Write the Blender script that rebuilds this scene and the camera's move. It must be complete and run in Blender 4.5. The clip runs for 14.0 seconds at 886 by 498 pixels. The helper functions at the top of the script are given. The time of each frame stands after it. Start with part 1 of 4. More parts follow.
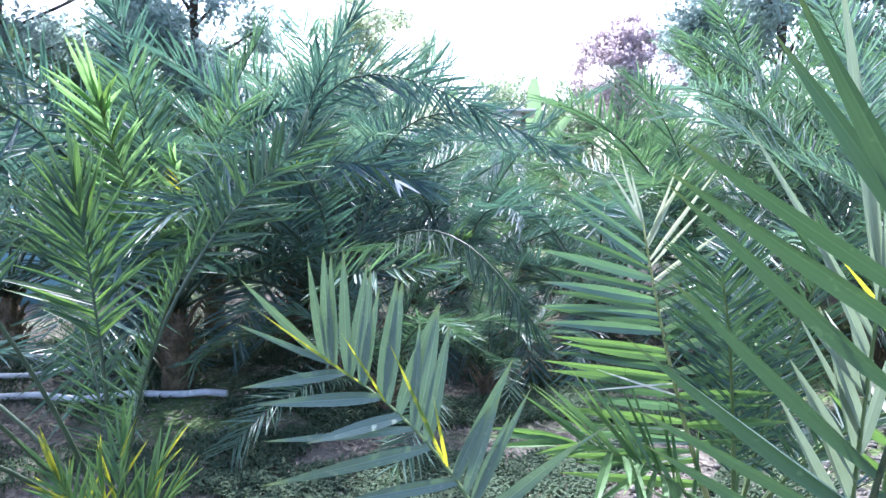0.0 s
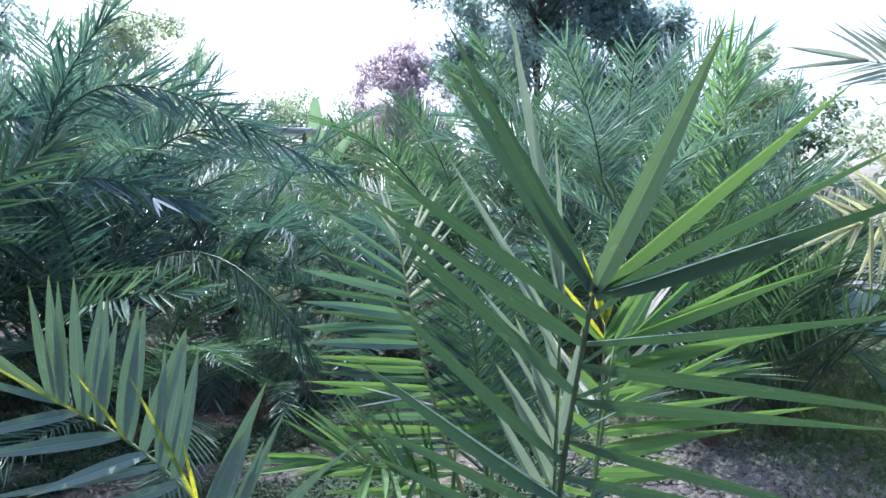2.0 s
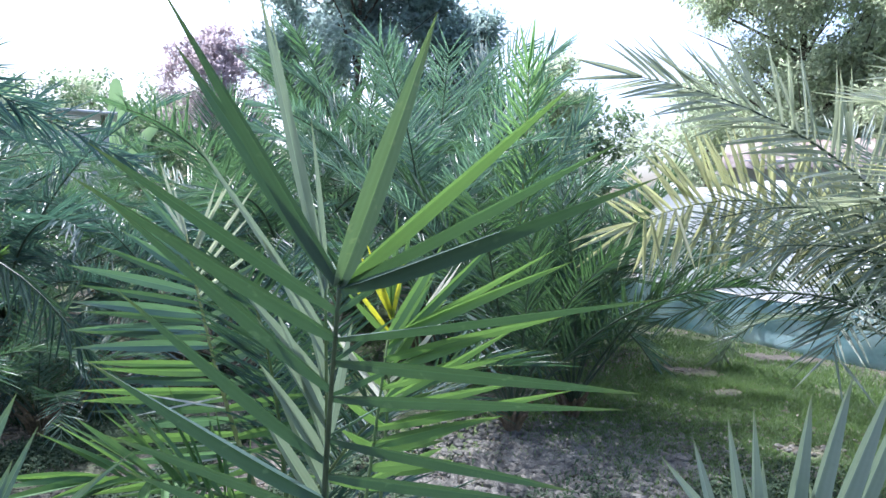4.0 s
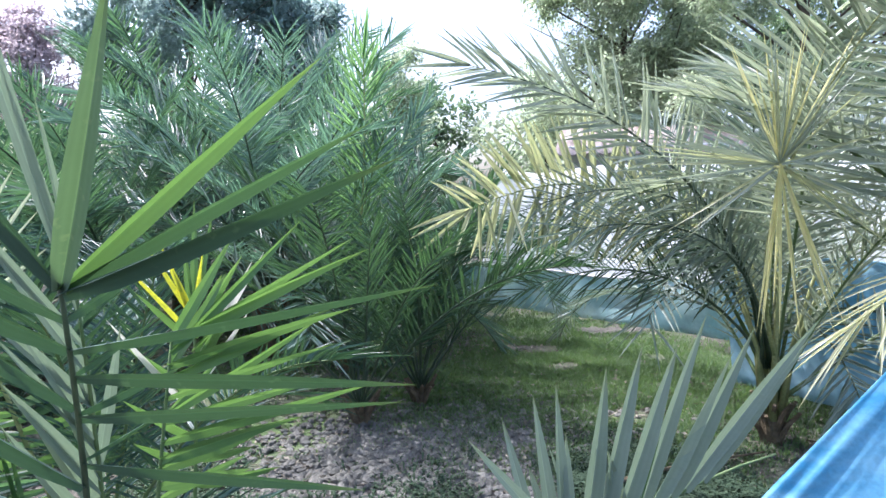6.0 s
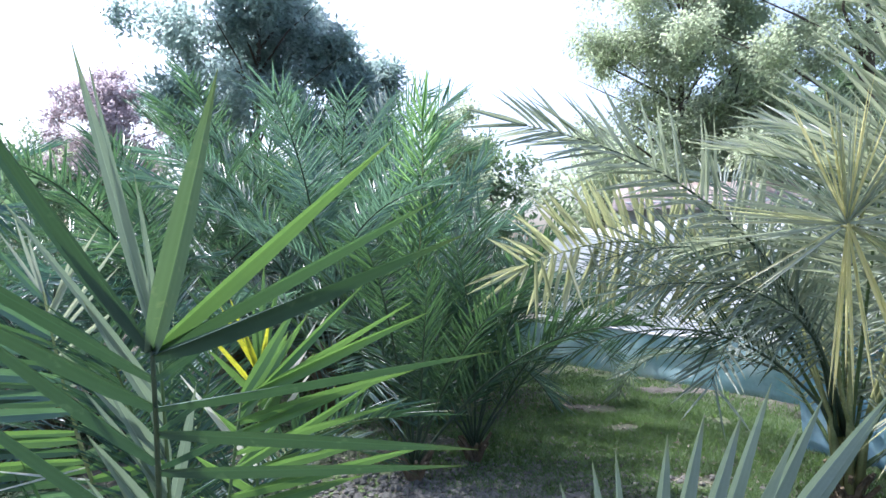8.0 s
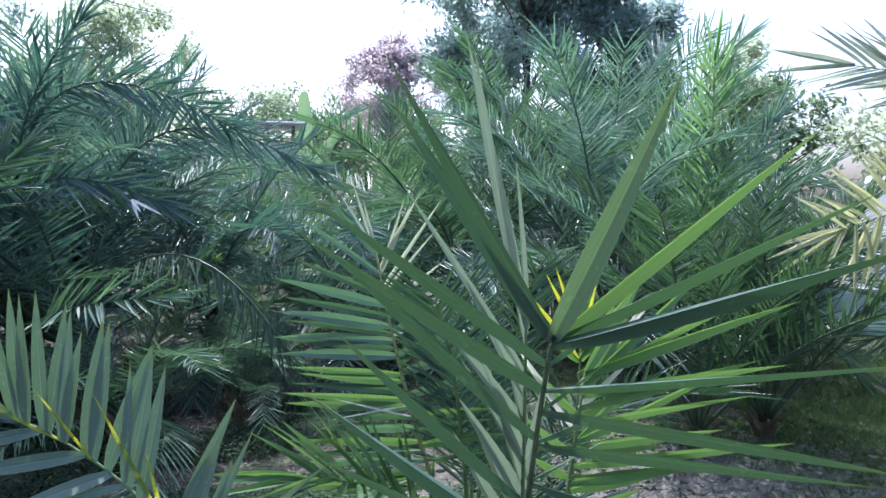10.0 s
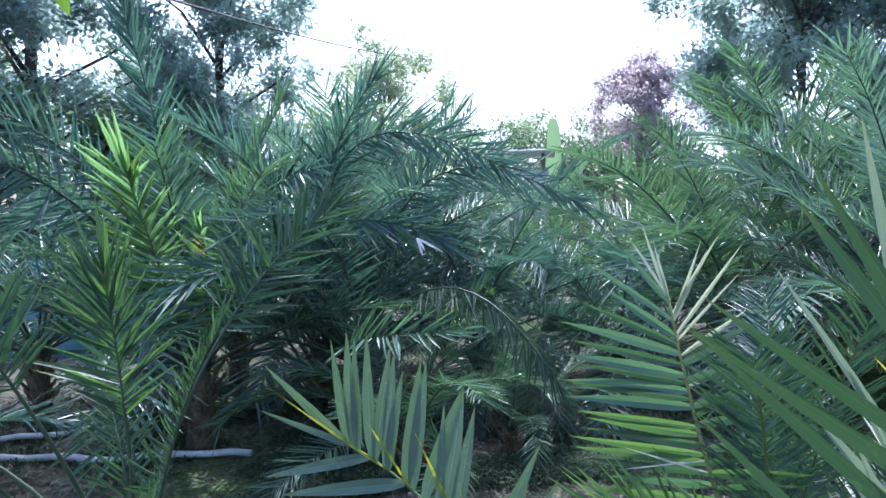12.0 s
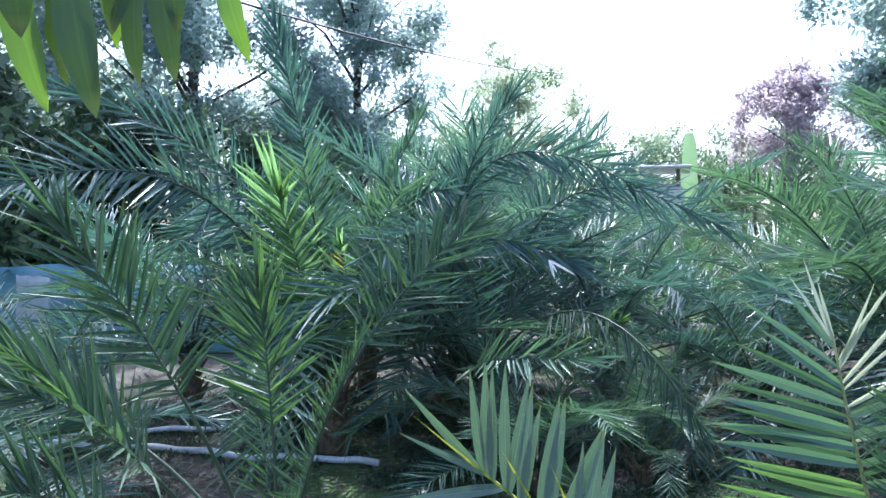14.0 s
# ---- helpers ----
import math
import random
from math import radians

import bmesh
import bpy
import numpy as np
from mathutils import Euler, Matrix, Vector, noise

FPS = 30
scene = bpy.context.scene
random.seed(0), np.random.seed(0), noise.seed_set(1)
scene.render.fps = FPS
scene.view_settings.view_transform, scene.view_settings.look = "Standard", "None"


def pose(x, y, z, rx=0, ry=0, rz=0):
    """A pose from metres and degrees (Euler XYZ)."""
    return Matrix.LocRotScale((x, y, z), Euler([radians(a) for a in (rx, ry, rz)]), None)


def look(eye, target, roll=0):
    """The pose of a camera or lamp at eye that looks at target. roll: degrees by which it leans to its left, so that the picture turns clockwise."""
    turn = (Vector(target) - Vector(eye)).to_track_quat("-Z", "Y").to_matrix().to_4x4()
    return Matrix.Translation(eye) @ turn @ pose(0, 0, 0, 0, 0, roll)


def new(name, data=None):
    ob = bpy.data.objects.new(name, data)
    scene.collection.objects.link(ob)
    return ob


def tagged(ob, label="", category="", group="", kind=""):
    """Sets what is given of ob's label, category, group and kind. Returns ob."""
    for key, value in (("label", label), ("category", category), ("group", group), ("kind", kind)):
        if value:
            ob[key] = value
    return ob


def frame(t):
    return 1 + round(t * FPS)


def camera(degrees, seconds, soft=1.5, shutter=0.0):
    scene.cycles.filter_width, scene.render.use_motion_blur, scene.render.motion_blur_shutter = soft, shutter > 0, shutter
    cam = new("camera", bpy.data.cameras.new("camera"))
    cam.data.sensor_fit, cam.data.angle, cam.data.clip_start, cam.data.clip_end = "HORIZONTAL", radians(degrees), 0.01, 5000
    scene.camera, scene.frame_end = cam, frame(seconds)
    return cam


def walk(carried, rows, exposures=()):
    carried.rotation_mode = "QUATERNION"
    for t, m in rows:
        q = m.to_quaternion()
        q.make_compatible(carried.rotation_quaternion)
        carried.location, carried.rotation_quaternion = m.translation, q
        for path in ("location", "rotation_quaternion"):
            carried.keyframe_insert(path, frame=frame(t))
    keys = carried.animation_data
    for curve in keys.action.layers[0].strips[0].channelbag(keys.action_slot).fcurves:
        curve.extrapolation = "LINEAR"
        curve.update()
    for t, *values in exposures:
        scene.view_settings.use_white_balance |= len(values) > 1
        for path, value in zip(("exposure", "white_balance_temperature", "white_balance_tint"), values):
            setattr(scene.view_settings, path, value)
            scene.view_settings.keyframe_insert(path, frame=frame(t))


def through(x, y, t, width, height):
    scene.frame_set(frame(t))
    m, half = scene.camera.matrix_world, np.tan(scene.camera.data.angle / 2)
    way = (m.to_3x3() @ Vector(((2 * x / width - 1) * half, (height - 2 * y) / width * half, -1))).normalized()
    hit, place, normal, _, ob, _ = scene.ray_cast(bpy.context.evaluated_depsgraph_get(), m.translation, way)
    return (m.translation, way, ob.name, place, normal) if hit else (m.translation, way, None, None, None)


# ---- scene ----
cam = camera(66.9, 14.0)
PATH = [
    (0, (0.088, 0.09, 1.442), (-0.134, 2.07, 1.27), 0.1),
    (0.5, (0.11, 0.092, 1.441), (0.05, 2.083, 1.27), 0.1),
    (1, (0.128, 0.087, 1.441), (0.229, 2.079, 1.3), 0.4),
    (1.5, (0.152, 0.086, 1.442), (0.414, 2.066, 1.324), 0.4),
    (2, (0.176, 0.073, 1.444), (0.581, 2.029, 1.331), 0.2),
    (2.5, (0.199, 0.073, 1.44), (0.716, 2.002, 1.323), 0.5),
    (3, (0.212, 0.061, 1.443), (0.841, 1.957, 1.335), 0.7),
    (3.5, (0.238, 0.073, 1.437), (0.997, 1.92, 1.323), 1.0),
    (4, (0.262, 0.072, 1.44), (1.159, 1.856, 1.322), 1.2),
    (4.2, (0.273, 0.073, 1.439), (1.206, 1.836, 1.289), 1.2),
    (6.5, (0.383, 0.051, 1.434), (1.675, 1.573, 1.321), -0.9),
    (7, (0.389, 0.041, 1.425), (1.671, 1.576, 1.378), -1.1),
    (9.3, (0.266, 0.064, 1.494), (0.928, 1.95, 1.428), 0.1),
    (9.5, (0.263, 0.092, 1.482), (0.835, 2.006, 1.381), -0.1),
    (10, (0.226, 0.109, 1.494), (0.657, 2.058, 1.362), 0.4),
    (10.5, (0.207, 0.102, 1.498), (0.446, 2.082, 1.344), -0.5),
    (11, (0.178, 0.092, 1.514), (0.26, 2.086, 1.37), -1.0),
    (11.5, (0.137, 0.092, 1.547), (0.011, 2.085, 1.439), -1.5),
    (12, (0.088, 0.101, 1.569), (-0.2, 2.079, 1.507), -1.0),
    (12.5, (0.062, 0.109, 1.584), (-0.38, 2.06, 1.545), -0.9),
    (13, (0.035, 0.115, 1.605), (-0.519, 2.035, 1.522), 0.1),
    (13.5, (0.029, 0.1, 1.616), (-0.61, 1.995, 1.567), 0.5),
    (14, (0.035, 0.094, 1.618), (-0.608, 1.988, 1.595), 0.6),
]
EXPOSURES = [(0, 2.24, 5400, 24), (1.5, 1.64, 5400, 22), (3, 1.52, 5450, 19), (6.5, 1.62, 5600, 20), (9.5, 1.22, 5450, 19), (11, 1.66, 5350, 20), (11.6, 1.6, 5250, 19), (12.5, 1.28, 5200, 18), (13.3, 1.56, 5250, 18),
             (14, 1.65, 5250, 18)]
walk(cam, [(t, look(eye, target, roll)) for t, eye, target, roll in PATH], EXPOSURES)

# ---- sky and sun ----
SUN_ELEVATION, SUN_AZIMUTH = 58.0, -12.0   # azimuth: degrees to the right of +y
world = bpy.data.worlds.new("sky")
scene.world = world
world.use_nodes = True
wt = world.node_tree
sky = wt.nodes.new("ShaderNodeTexSky")
sky.sky_type = "NISHITA"
sky.sun_disc = False
sky.sun_elevation, sky.sun_rotation = radians(SUN_ELEVATION), radians(SUN_AZIMUTH)
sky.dust_density, sky.air_density = 5.0, 1.0
bg = wt.nodes["Background"]
bg.inputs["Strength"].default_value = 0.15
wt.links.new(sky.outputs["Color"], bg.inputs["Color"])

sun_data = bpy.data.lights.new("sun", "SUN")
sun_data.energy, sun_data.angle, sun_data.color = 3.3, radians(1.0), (1.0, 0.95, 0.86)
sun = new("sun", sun_data)
sun_way = Vector((math.sin(radians(SUN_AZIMUTH)) * math.cos(radians(SUN_ELEVATION)),
                  math.cos(radians(SUN_AZIMUTH)) * math.cos(radians(SUN_ELEVATION)), math.sin(radians(SUN_ELEVATION))))
sun.matrix_world = look(sun_way * 60, (0, 0, 0))


# ---- materials ----
def nodes_of(name):
    m = bpy.data.materials.new(name)
    m.use_nodes = True
    return m, m.node_tree.nodes, m.node_tree.links, m.node_tree.nodes["Principled BSDF"]


def mixed(nt, links, fac, a, b):
    mix = nt.new("ShaderNodeMix")
    mix.data_type = "RGBA"
    if isinstance(fac, float):
        mix.inputs[0].default_value = fac
    else:
        links.new(fac, mix.inputs[0])
    for value, socket in ((a, mix.inputs[6]), (b, mix.inputs[7])):
        if isinstance(value, tuple):
            socket.default_value = (*value, 1)
        else:
            links.new(value, socket)
    return mix.outputs[2]


def grain(nt, links, scale, detail=4.0, low=0.35, high=0.65, stretch=None):
    tex = nt.new("ShaderNodeTexNoise")
    tex.inputs["Scale"].default_value, tex.inputs["Detail"].default_value = scale, detail
    co = nt.new("ShaderNodeTexCoord")
    if stretch:
        mp = nt.new("ShaderNodeMapping")
        mp.inputs["Scale"].default_value = stretch
        links.new(co.outputs["Object"], mp.inputs["Vector"])
        links.new(mp.outputs["Vector"], tex.inputs["Vector"])
    else:
        links.new(co.outputs["Object"], tex.inputs["Vector"])
    ramp = nt.new("ShaderNodeMapRange")
    ramp.inputs["From Min"].default_value, ramp.inputs["From Max"].default_value = low, high
    links.new(tex.outputs["Fac"], ramp.inputs["Value"])
    return ramp.outputs["Result"]


def leaf_mat(name, dark, light, glow, rough=0.38, through=0.4, fleck=None, spec=0.5, patch=30.0, band=(0.66, 0.72), veins=False):
    """Foliage: two greens varied leaf by leaf, with light coming through the blade."""
    m, nt, links, bsdf = nodes_of(name)
    isl = nt.new("ShaderNodeNewGeometry").outputs["Random Per Island"]
    c = mixed(nt, links, isl, dark, light)
    info = nt.new("ShaderNodeObjectInfo").outputs["Random"]
    half = nt.new("ShaderNodeMath")
    half.operation = "MULTIPLY"
    half.inputs[1].default_value = 0.45
    links.new(info, half.inputs[0])
    c = mixed(nt, links, half.outputs[0], c, dark)
    g = grain(nt, links, 14.0, 5.0)
    damp = nt.new("ShaderNodeMath")
    damp.operation = "MULTIPLY"
    damp.inputs[1].default_value = 0.35
    links.new(g, damp.inputs[0])
    c = mixed(nt, links, damp.outputs[0], c, light)
    if fleck:
        c = mixed(nt, links, grain(nt, links, patch, 3.0, *band), c, fleck)
    if veins:
        across = nt.new("ShaderNodeAttribute")
        across.attribute_name = "across"
        along = nt.new("ShaderNodeAttribute")
        along.attribute_name = "along"
        wave = nt.new("ShaderNodeMath")
        wave.operation = "PINGPONG"
        wave.inputs[1].default_value = 0.24
        links.new(across.outputs["Fac"], wave.inputs[0])
        line = nt.new("ShaderNodeMapRange")
        line.inputs["From Max"].default_value, line.inputs["To Max"].default_value = 0.24, 0.2
        links.new(wave.outputs[0], line.inputs["Value"])
        c = mixed(nt, links, line.outputs["Result"], c, tuple(v * 0.55 for v in dark))
        size = nt.new("ShaderNodeMath")
        size.operation = "ABSOLUTE"
        links.new(across.outputs["Fac"], size.inputs[0])
        rib = nt.new("ShaderNodeMapRange")
        for key, value in (("From Min", 0.02), ("From Max", 0.12), ("To Min", 0.40), ("To Max", 0.0)):
            rib.inputs[key].default_value = value
        links.new(size.outputs[0], rib.inputs["Value"])
        c = mixed(nt, links, rib.outputs["Result"], c, tuple(min(0.8, v * 1.5) for v in light))
        worn = nt.new("ShaderNodeMapRange")
        for key, value in (("From Min", 0.82), ("From Max", 1.0), ("To Min", 0.0), ("To Max", 0.75)):
            worn.inputs[key].default_value = value
        links.new(along.outputs["Fac"], worn.inputs["Value"])
        c = mixed(nt, links, worn.outputs["Result"], c, (0.20, 0.21, 0.06))
        pale = nt.new("ShaderNodeMapRange")
        for key, value in (("From Min", 0.0), ("From Max", 0.25), ("To Min", 0.35), ("To Max", 0.0)):
            pale.inputs[key].default_value = value
        links.new(along.outputs["Fac"], pale.inputs["Value"])
        c = mixed(nt, links, pale.outputs["Result"], c, light)
    links.new(c, bsdf.inputs["Base Color"])
    wax = nt.new("ShaderNodeMapRange")
    wax.inputs["To Min"].default_value, wax.inputs["To Max"].default_value = rough - 0.12, rough + 0.22
    shuffle = nt.new("ShaderNodeMath")
    shuffle.operation = "FRACT"
    times = nt.new("ShaderNodeMath")
    times.operation = "MULTIPLY"
    times.inputs[1].default_value = 37.0
    links.new(isl, times.inputs[0])
    links.new(times.outputs[0], shuffle.inputs[0])
    links.new(shuffle.outputs[0], wax.inputs["Value"])
    links.new(wax.outputs["Result"], bsdf.inputs["Roughness"])
    bsdf.inputs["Specular IOR Level"].default_value = spec
    bump = nt.new("ShaderNodeBump")
    bump.inputs["Strength"].default_value, bump.inputs["Distance"].default_value = 0.25, 0.002
    links.new(grain(nt, links, 90.0, 2.0, 0.2, 0.8), bump.inputs["Height"])
    links.new(bump.outputs["Normal"], bsdf.inputs["Normal"])
    tr = nt.new("ShaderNodeBsdfTranslucent")
    gl = mixed(nt, links, isl, tuple(v * 0.7 for v in glow), glow)
    links.new(gl, tr.inputs["Color"])
    mx = nt.new("ShaderNodeMixShader")
    mx.inputs[0].default_value = through
    links.new(bsdf.outputs[0], mx.inputs[1])
    links.new(tr.outputs[0], mx.inputs[2])
    links.new(mx.outputs[0], nt["Material Output"].inputs["Surface"])
    return m


def plain_mat(name, a, b, scale=6.0, rough=0.8, bump=0.3, dist=0.01, fine=60.0, stretch=None, spec=0.3):
    """A dull surface with two colours at a large scale, a fine grain and a relief."""
    m, nt, links, bsdf = nodes_of(name)
    c = mixed(nt, links, grain(nt, links, scale, 6.0, stretch=stretch), a, b)
    d = mixed(nt, links, grain(nt, links, fine, 3.0, 0.3, 0.7), tuple(v * 0.65 for v in a), c)
    links.new(mixed(nt, links, 0.55, c, d), bsdf.inputs["Base Color"])
    bsdf.inputs["Roughness"].default_value = rough
    bsdf.inputs["Specular IOR Level"].default_value = spec
    bn = nt.new("ShaderNodeBump")
    bn.inputs["Strength"].default_value, bn.inputs["Distance"].default_value = bump, dist
    links.new(grain(nt, links, fine * 0.6, 5.0, 0.2, 0.8, stretch=stretch), bn.inputs["Height"])
    links.new(bn.outputs["Normal"], bsdf.inputs["Normal"])
    return m


M_PALM = leaf_mat("palm_leaf", (0.050, 0.110, 0.082), (0.125, 0.205, 0.145), (0.14, 0.29, 0.10), 0.36, 0.28, None, 0.55, veins=True)
M_BLUE = leaf_mat("palm_leaf_bluish", (0.043, 0.094, 0.092), (0.110, 0.172, 0.164), (0.11, 0.25, 0.15), 0.38, 0.28, None, 0.5, veins=True)
M_NEAR = leaf_mat("palm_leaf_shaded", (0.022, 0.056, 0.049), (0.060, 0.106, 0.086), (0.10, 0.23, 0.06), 0.48, 0.12, (0.10, 0.15, 0.11), 0.30, 60.0, (0.64, 0.74), True)
M_LIME = leaf_mat("palm_leaf_lime", (0.050, 0.120, 0.048), (0.120, 0.220, 0.080), (0.16, 0.31, 0.06), 0.38, 0.30, veins=True)
M_DEEP = leaf_mat("palm_leaf_deep", (0.030, 0.065, 0.045), (0.060, 0.105, 0.070), (0.07, 0.14, 0.05), 0.6, 0.2, None, 0.2, veins=True)
M_YELLOW = leaf_mat("palm_leaf_yellow", (0.36, 0.37, 0.025), (0.52, 0.51, 0.05), (0.56, 0.58, 0.03), 0.45, 0.4, (0.09, 0.18, 0.05), 0.5, 24.0, (0.46, 0.54))
M_MIST = leaf_mat("palm_leaf_misty", (0.080, 0.150, 0.125), (0.185, 0.265, 0.215), (0.16, 0.31, 0.17), 0.30, 0.32, None, 0.8, veins=True)
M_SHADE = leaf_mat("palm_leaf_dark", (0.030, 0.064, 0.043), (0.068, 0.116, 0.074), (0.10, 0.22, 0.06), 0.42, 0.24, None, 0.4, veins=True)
M_DUSTY_SHEEN = leaf_mat("palm_leaf_dusty_sheen", (0.092, 0.148, 0.120), (0.172, 0.232, 0.186), (0.14, 0.26, 0.08), 0.46, 0.18, (0.22, 0.26, 0.20), 0.2, 60.0, (0.60, 0.72), True)
M_BLEACH = leaf_mat("palm_leaf_bleached", (0.60, 0.61, 0.56), (0.78, 0.78, 0.73), (0.6, 0.6, 0.5), 0.5, 0.25)
M_GREY = leaf_mat("palm_leaf_greyish", (0.13, 0.18, 0.145), (0.27, 0.32, 0.26), (0.20, 0.28, 0.16), 0.42, 0.3, veins=True)
M_BRIGHT = leaf_mat("palm_leaf_bright", (0.080, 0.165, 0.085), (0.170, 0.275, 0.145), (0.26, 0.48, 0.15), 0.36, 0.42, veins=True)
M_STRAW = leaf_mat("palm_leaf_straw", (0.55, 0.53, 0.22), (0.80, 0.77, 0.40), (0.90, 0.86, 0.40), 0.5, 0.5, veins=True)
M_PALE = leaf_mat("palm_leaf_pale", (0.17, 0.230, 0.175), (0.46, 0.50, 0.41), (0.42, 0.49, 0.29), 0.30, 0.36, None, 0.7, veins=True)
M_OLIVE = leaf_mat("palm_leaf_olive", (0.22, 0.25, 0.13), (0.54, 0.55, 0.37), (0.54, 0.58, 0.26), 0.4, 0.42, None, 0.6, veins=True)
M_RACHIS = plain_mat("palm_stalk", (0.10, 0.16, 0.06), (0.17, 0.22, 0.10), 9.0, 0.6, 0.2, 0.002, 80.0, None, 0.2)
M_RACHIS_PALE = plain_mat("palm_stalk_pale", (0.24, 0.27, 0.10), (0.40, 0.40, 0.18), 9.0, 0.6, 0.2, 0.002, 80.0, None, 0.2)
M_STALK_DARK = plain_mat("palm_stalk_dark", (0.032, 0.058, 0.032), (0.062, 0.095, 0.048), 9.0, 0.5, 0.2, 0.002, 80.0, spec=0.5)
M_TRUNK = plain_mat("palm_trunk", (0.11, 0.085, 0.052), (0.25, 0.185, 0.11), 12.0, 0.9, 0.6, 0.02, 70.0)
M_BARK = plain_mat("bark", (0.08, 0.065, 0.05), (0.17, 0.14, 0.11), 5.0, 0.9, 0.7, 0.03, 40.0)
M_TREE_HAZED = leaf_mat("tree_leaf_hazed", (0.125, 0.185, 0.170), (0.255, 0.330, 0.300), (0.50, 0.64, 0.57), 0.4, 0.62)
M_TREE = leaf_mat("tree_leaf", (0.070, 0.120, 0.075), (0.150, 0.215, 0.125), (0.22, 0.34, 0.16), 0.42, 0.4)
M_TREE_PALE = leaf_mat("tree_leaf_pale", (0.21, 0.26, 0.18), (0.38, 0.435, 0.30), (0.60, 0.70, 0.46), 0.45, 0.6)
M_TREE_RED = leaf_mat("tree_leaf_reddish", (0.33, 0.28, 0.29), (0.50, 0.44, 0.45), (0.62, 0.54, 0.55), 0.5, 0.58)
M_MANGO = leaf_mat("mango_leaf", (0.010, 0.032, 0.012), (0.026, 0.064, 0.018), (0.10, 0.20, 0.012), 0.36, 0.13, veins=True)
M_MANGO_LIT = leaf_mat("lit_mango_leaf", (0.045, 0.105, 0.022), (0.085, 0.165, 0.035), (0.20, 0.38, 0.02), 0.36, 0.3, veins=True)
M_BANANA = leaf_mat("banana_leaf", (0.15, 0.27, 0.12), (0.23, 0.36, 0.17), (0.30, 0.48, 0.22), 0.4, 0.45)
M_GRASS = leaf_mat("grass_blade", (0.060, 0.115, 0.045), (0.125, 0.190, 0.075), (0.17, 0.30, 0.06), 0.5, 0.36)
M_WEED = leaf_mat("weed_leaf", (0.040, 0.068, 0.042), (0.072, 0.105, 0.062), (0.08, 0.14, 0.05), 0.8, 0.2, None, 0.1)
M_LITTER = leaf_mat("leaf_litter", (0.08, 0.074, 0.056), (0.30, 0.275, 0.22), (0.2, 0.15, 0.08), 0.85, 0.12, None, 0.15)
M_CLOD = plain_mat("dry_clod", (0.100, 0.100, 0.086), (0.205, 0.200, 0.172), 8.0, 0.95, 0.5, 0.01, 50.0)
M_BAMBOO = plain_mat("bamboo", (0.42, 0.33, 0.17), (0.58, 0.47, 0.27), 6.0, 0.45, 0.15, 0.003, 60.0, (1, 1, 0.15), 0.5)
M_PIPE = plain_mat("white_pipe", (0.62, 0.63, 0.62), (0.78, 0.78, 0.76), 4.0, 0.4, 0.1, 0.003, 30.0)
M_WALL = plain_mat("white_wall", (0.48, 0.49, 0.48), (0.64, 0.65, 0.64), 1.2, 0.85, 0.2, 0.01, 20.0)
M_ROOF = plain_mat("rusty_roof", (0.24, 0.19, 0.165), (0.42, 0.36, 0.325), 1.5, 0.7, 0.2, 0.01, 25.0)
M_SHEET = plain_mat("grey_sheet", (0.50, 0.52, 0.53), (0.66, 0.68, 0.69), 1.0, 0.5, 0.2, 0.01, 20.0)
M_WIRE = plain_mat("black_cable", (0.02, 0.02, 0.02), (0.035, 0.035, 0.035), 5.0, 0.6, 0.1, 0.001, 40.0)
M_WOOD = plain_mat("grey_wood", (0.16, 0.13, 0.10), (0.28, 0.23, 0.18), 5.0, 0.85, 0.4, 0.005, 40.0, (1, 1, 0.2))


def net_mat(name, a, b, holes, scale, stretch=None):
    """Woven shade net: thin plastic threads with tiny gaps between them."""
    m, nt, links, bsdf = nodes_of(name)
    c = mixed(nt, links, grain(nt, links, 1.6, 5.0, 0.35, 0.65, stretch), a, b)
    links.new(c, bsdf.inputs["Base Color"])
    bsdf.inputs["Roughness"].default_value = 0.5
    tr = nt.new("ShaderNodeBsdfTranslucent")
    links.new(c, tr.inputs["Color"])
    mx = nt.new("ShaderNodeMixShader")
    mx.inputs[0].default_value = 0.45
    links.new(bsdf.outputs[0], mx.inputs[1])
    links.new(tr.outputs[0], mx.inputs[2])
    clear = nt.new("ShaderNodeBsdfTransparent")
    my = nt.new("ShaderNodeMixShader")
    fac = nt.new("ShaderNodeMapRange")
    fac.inputs["To Min"].default_value, fac.inputs["To Max"].default_value = holes * 0.5, holes * 1.4
    links.new(grain(nt, links, scale, 2.0, 0.3, 0.7), fac.inputs["Value"])
    links.new(fac.outputs[0], my.inputs[0])
    links.new(mx.outputs[0], my.inputs[1])
    links.new(clear.outputs[0], my.inputs[2])
    links.new(my.outputs[0], nt["Material Output"].inputs["Surface"])
    return m


M_NET = net_mat("blue_net", (0.16, 0.42, 0.60), (0.42, 0.62, 0.70), 0.14, 25.0)
M_NET_FINE = net_mat("bright_blue_net", (0.07, 0.34, 0.56), (0.24, 0.52, 0.70), 0.22, 60.0, (3.0, 3.0, 9.0))
M_NET_PALE = net_mat("pale_blue_net", (0.24, 0.44, 0.46), (0.54, 0.68, 0.66), 0.15, 25.0)
M_NET_TEAL = net_mat("teal_net", (0.17, 0.40, 0.47), (0.42, 0.62, 0.66), 0.12, 25.0)
M_CLOTH = net_mat("white_cloth", (0.54, 0.58, 0.58), (0.74, 0.77, 0.77), 0.05, 12.0)


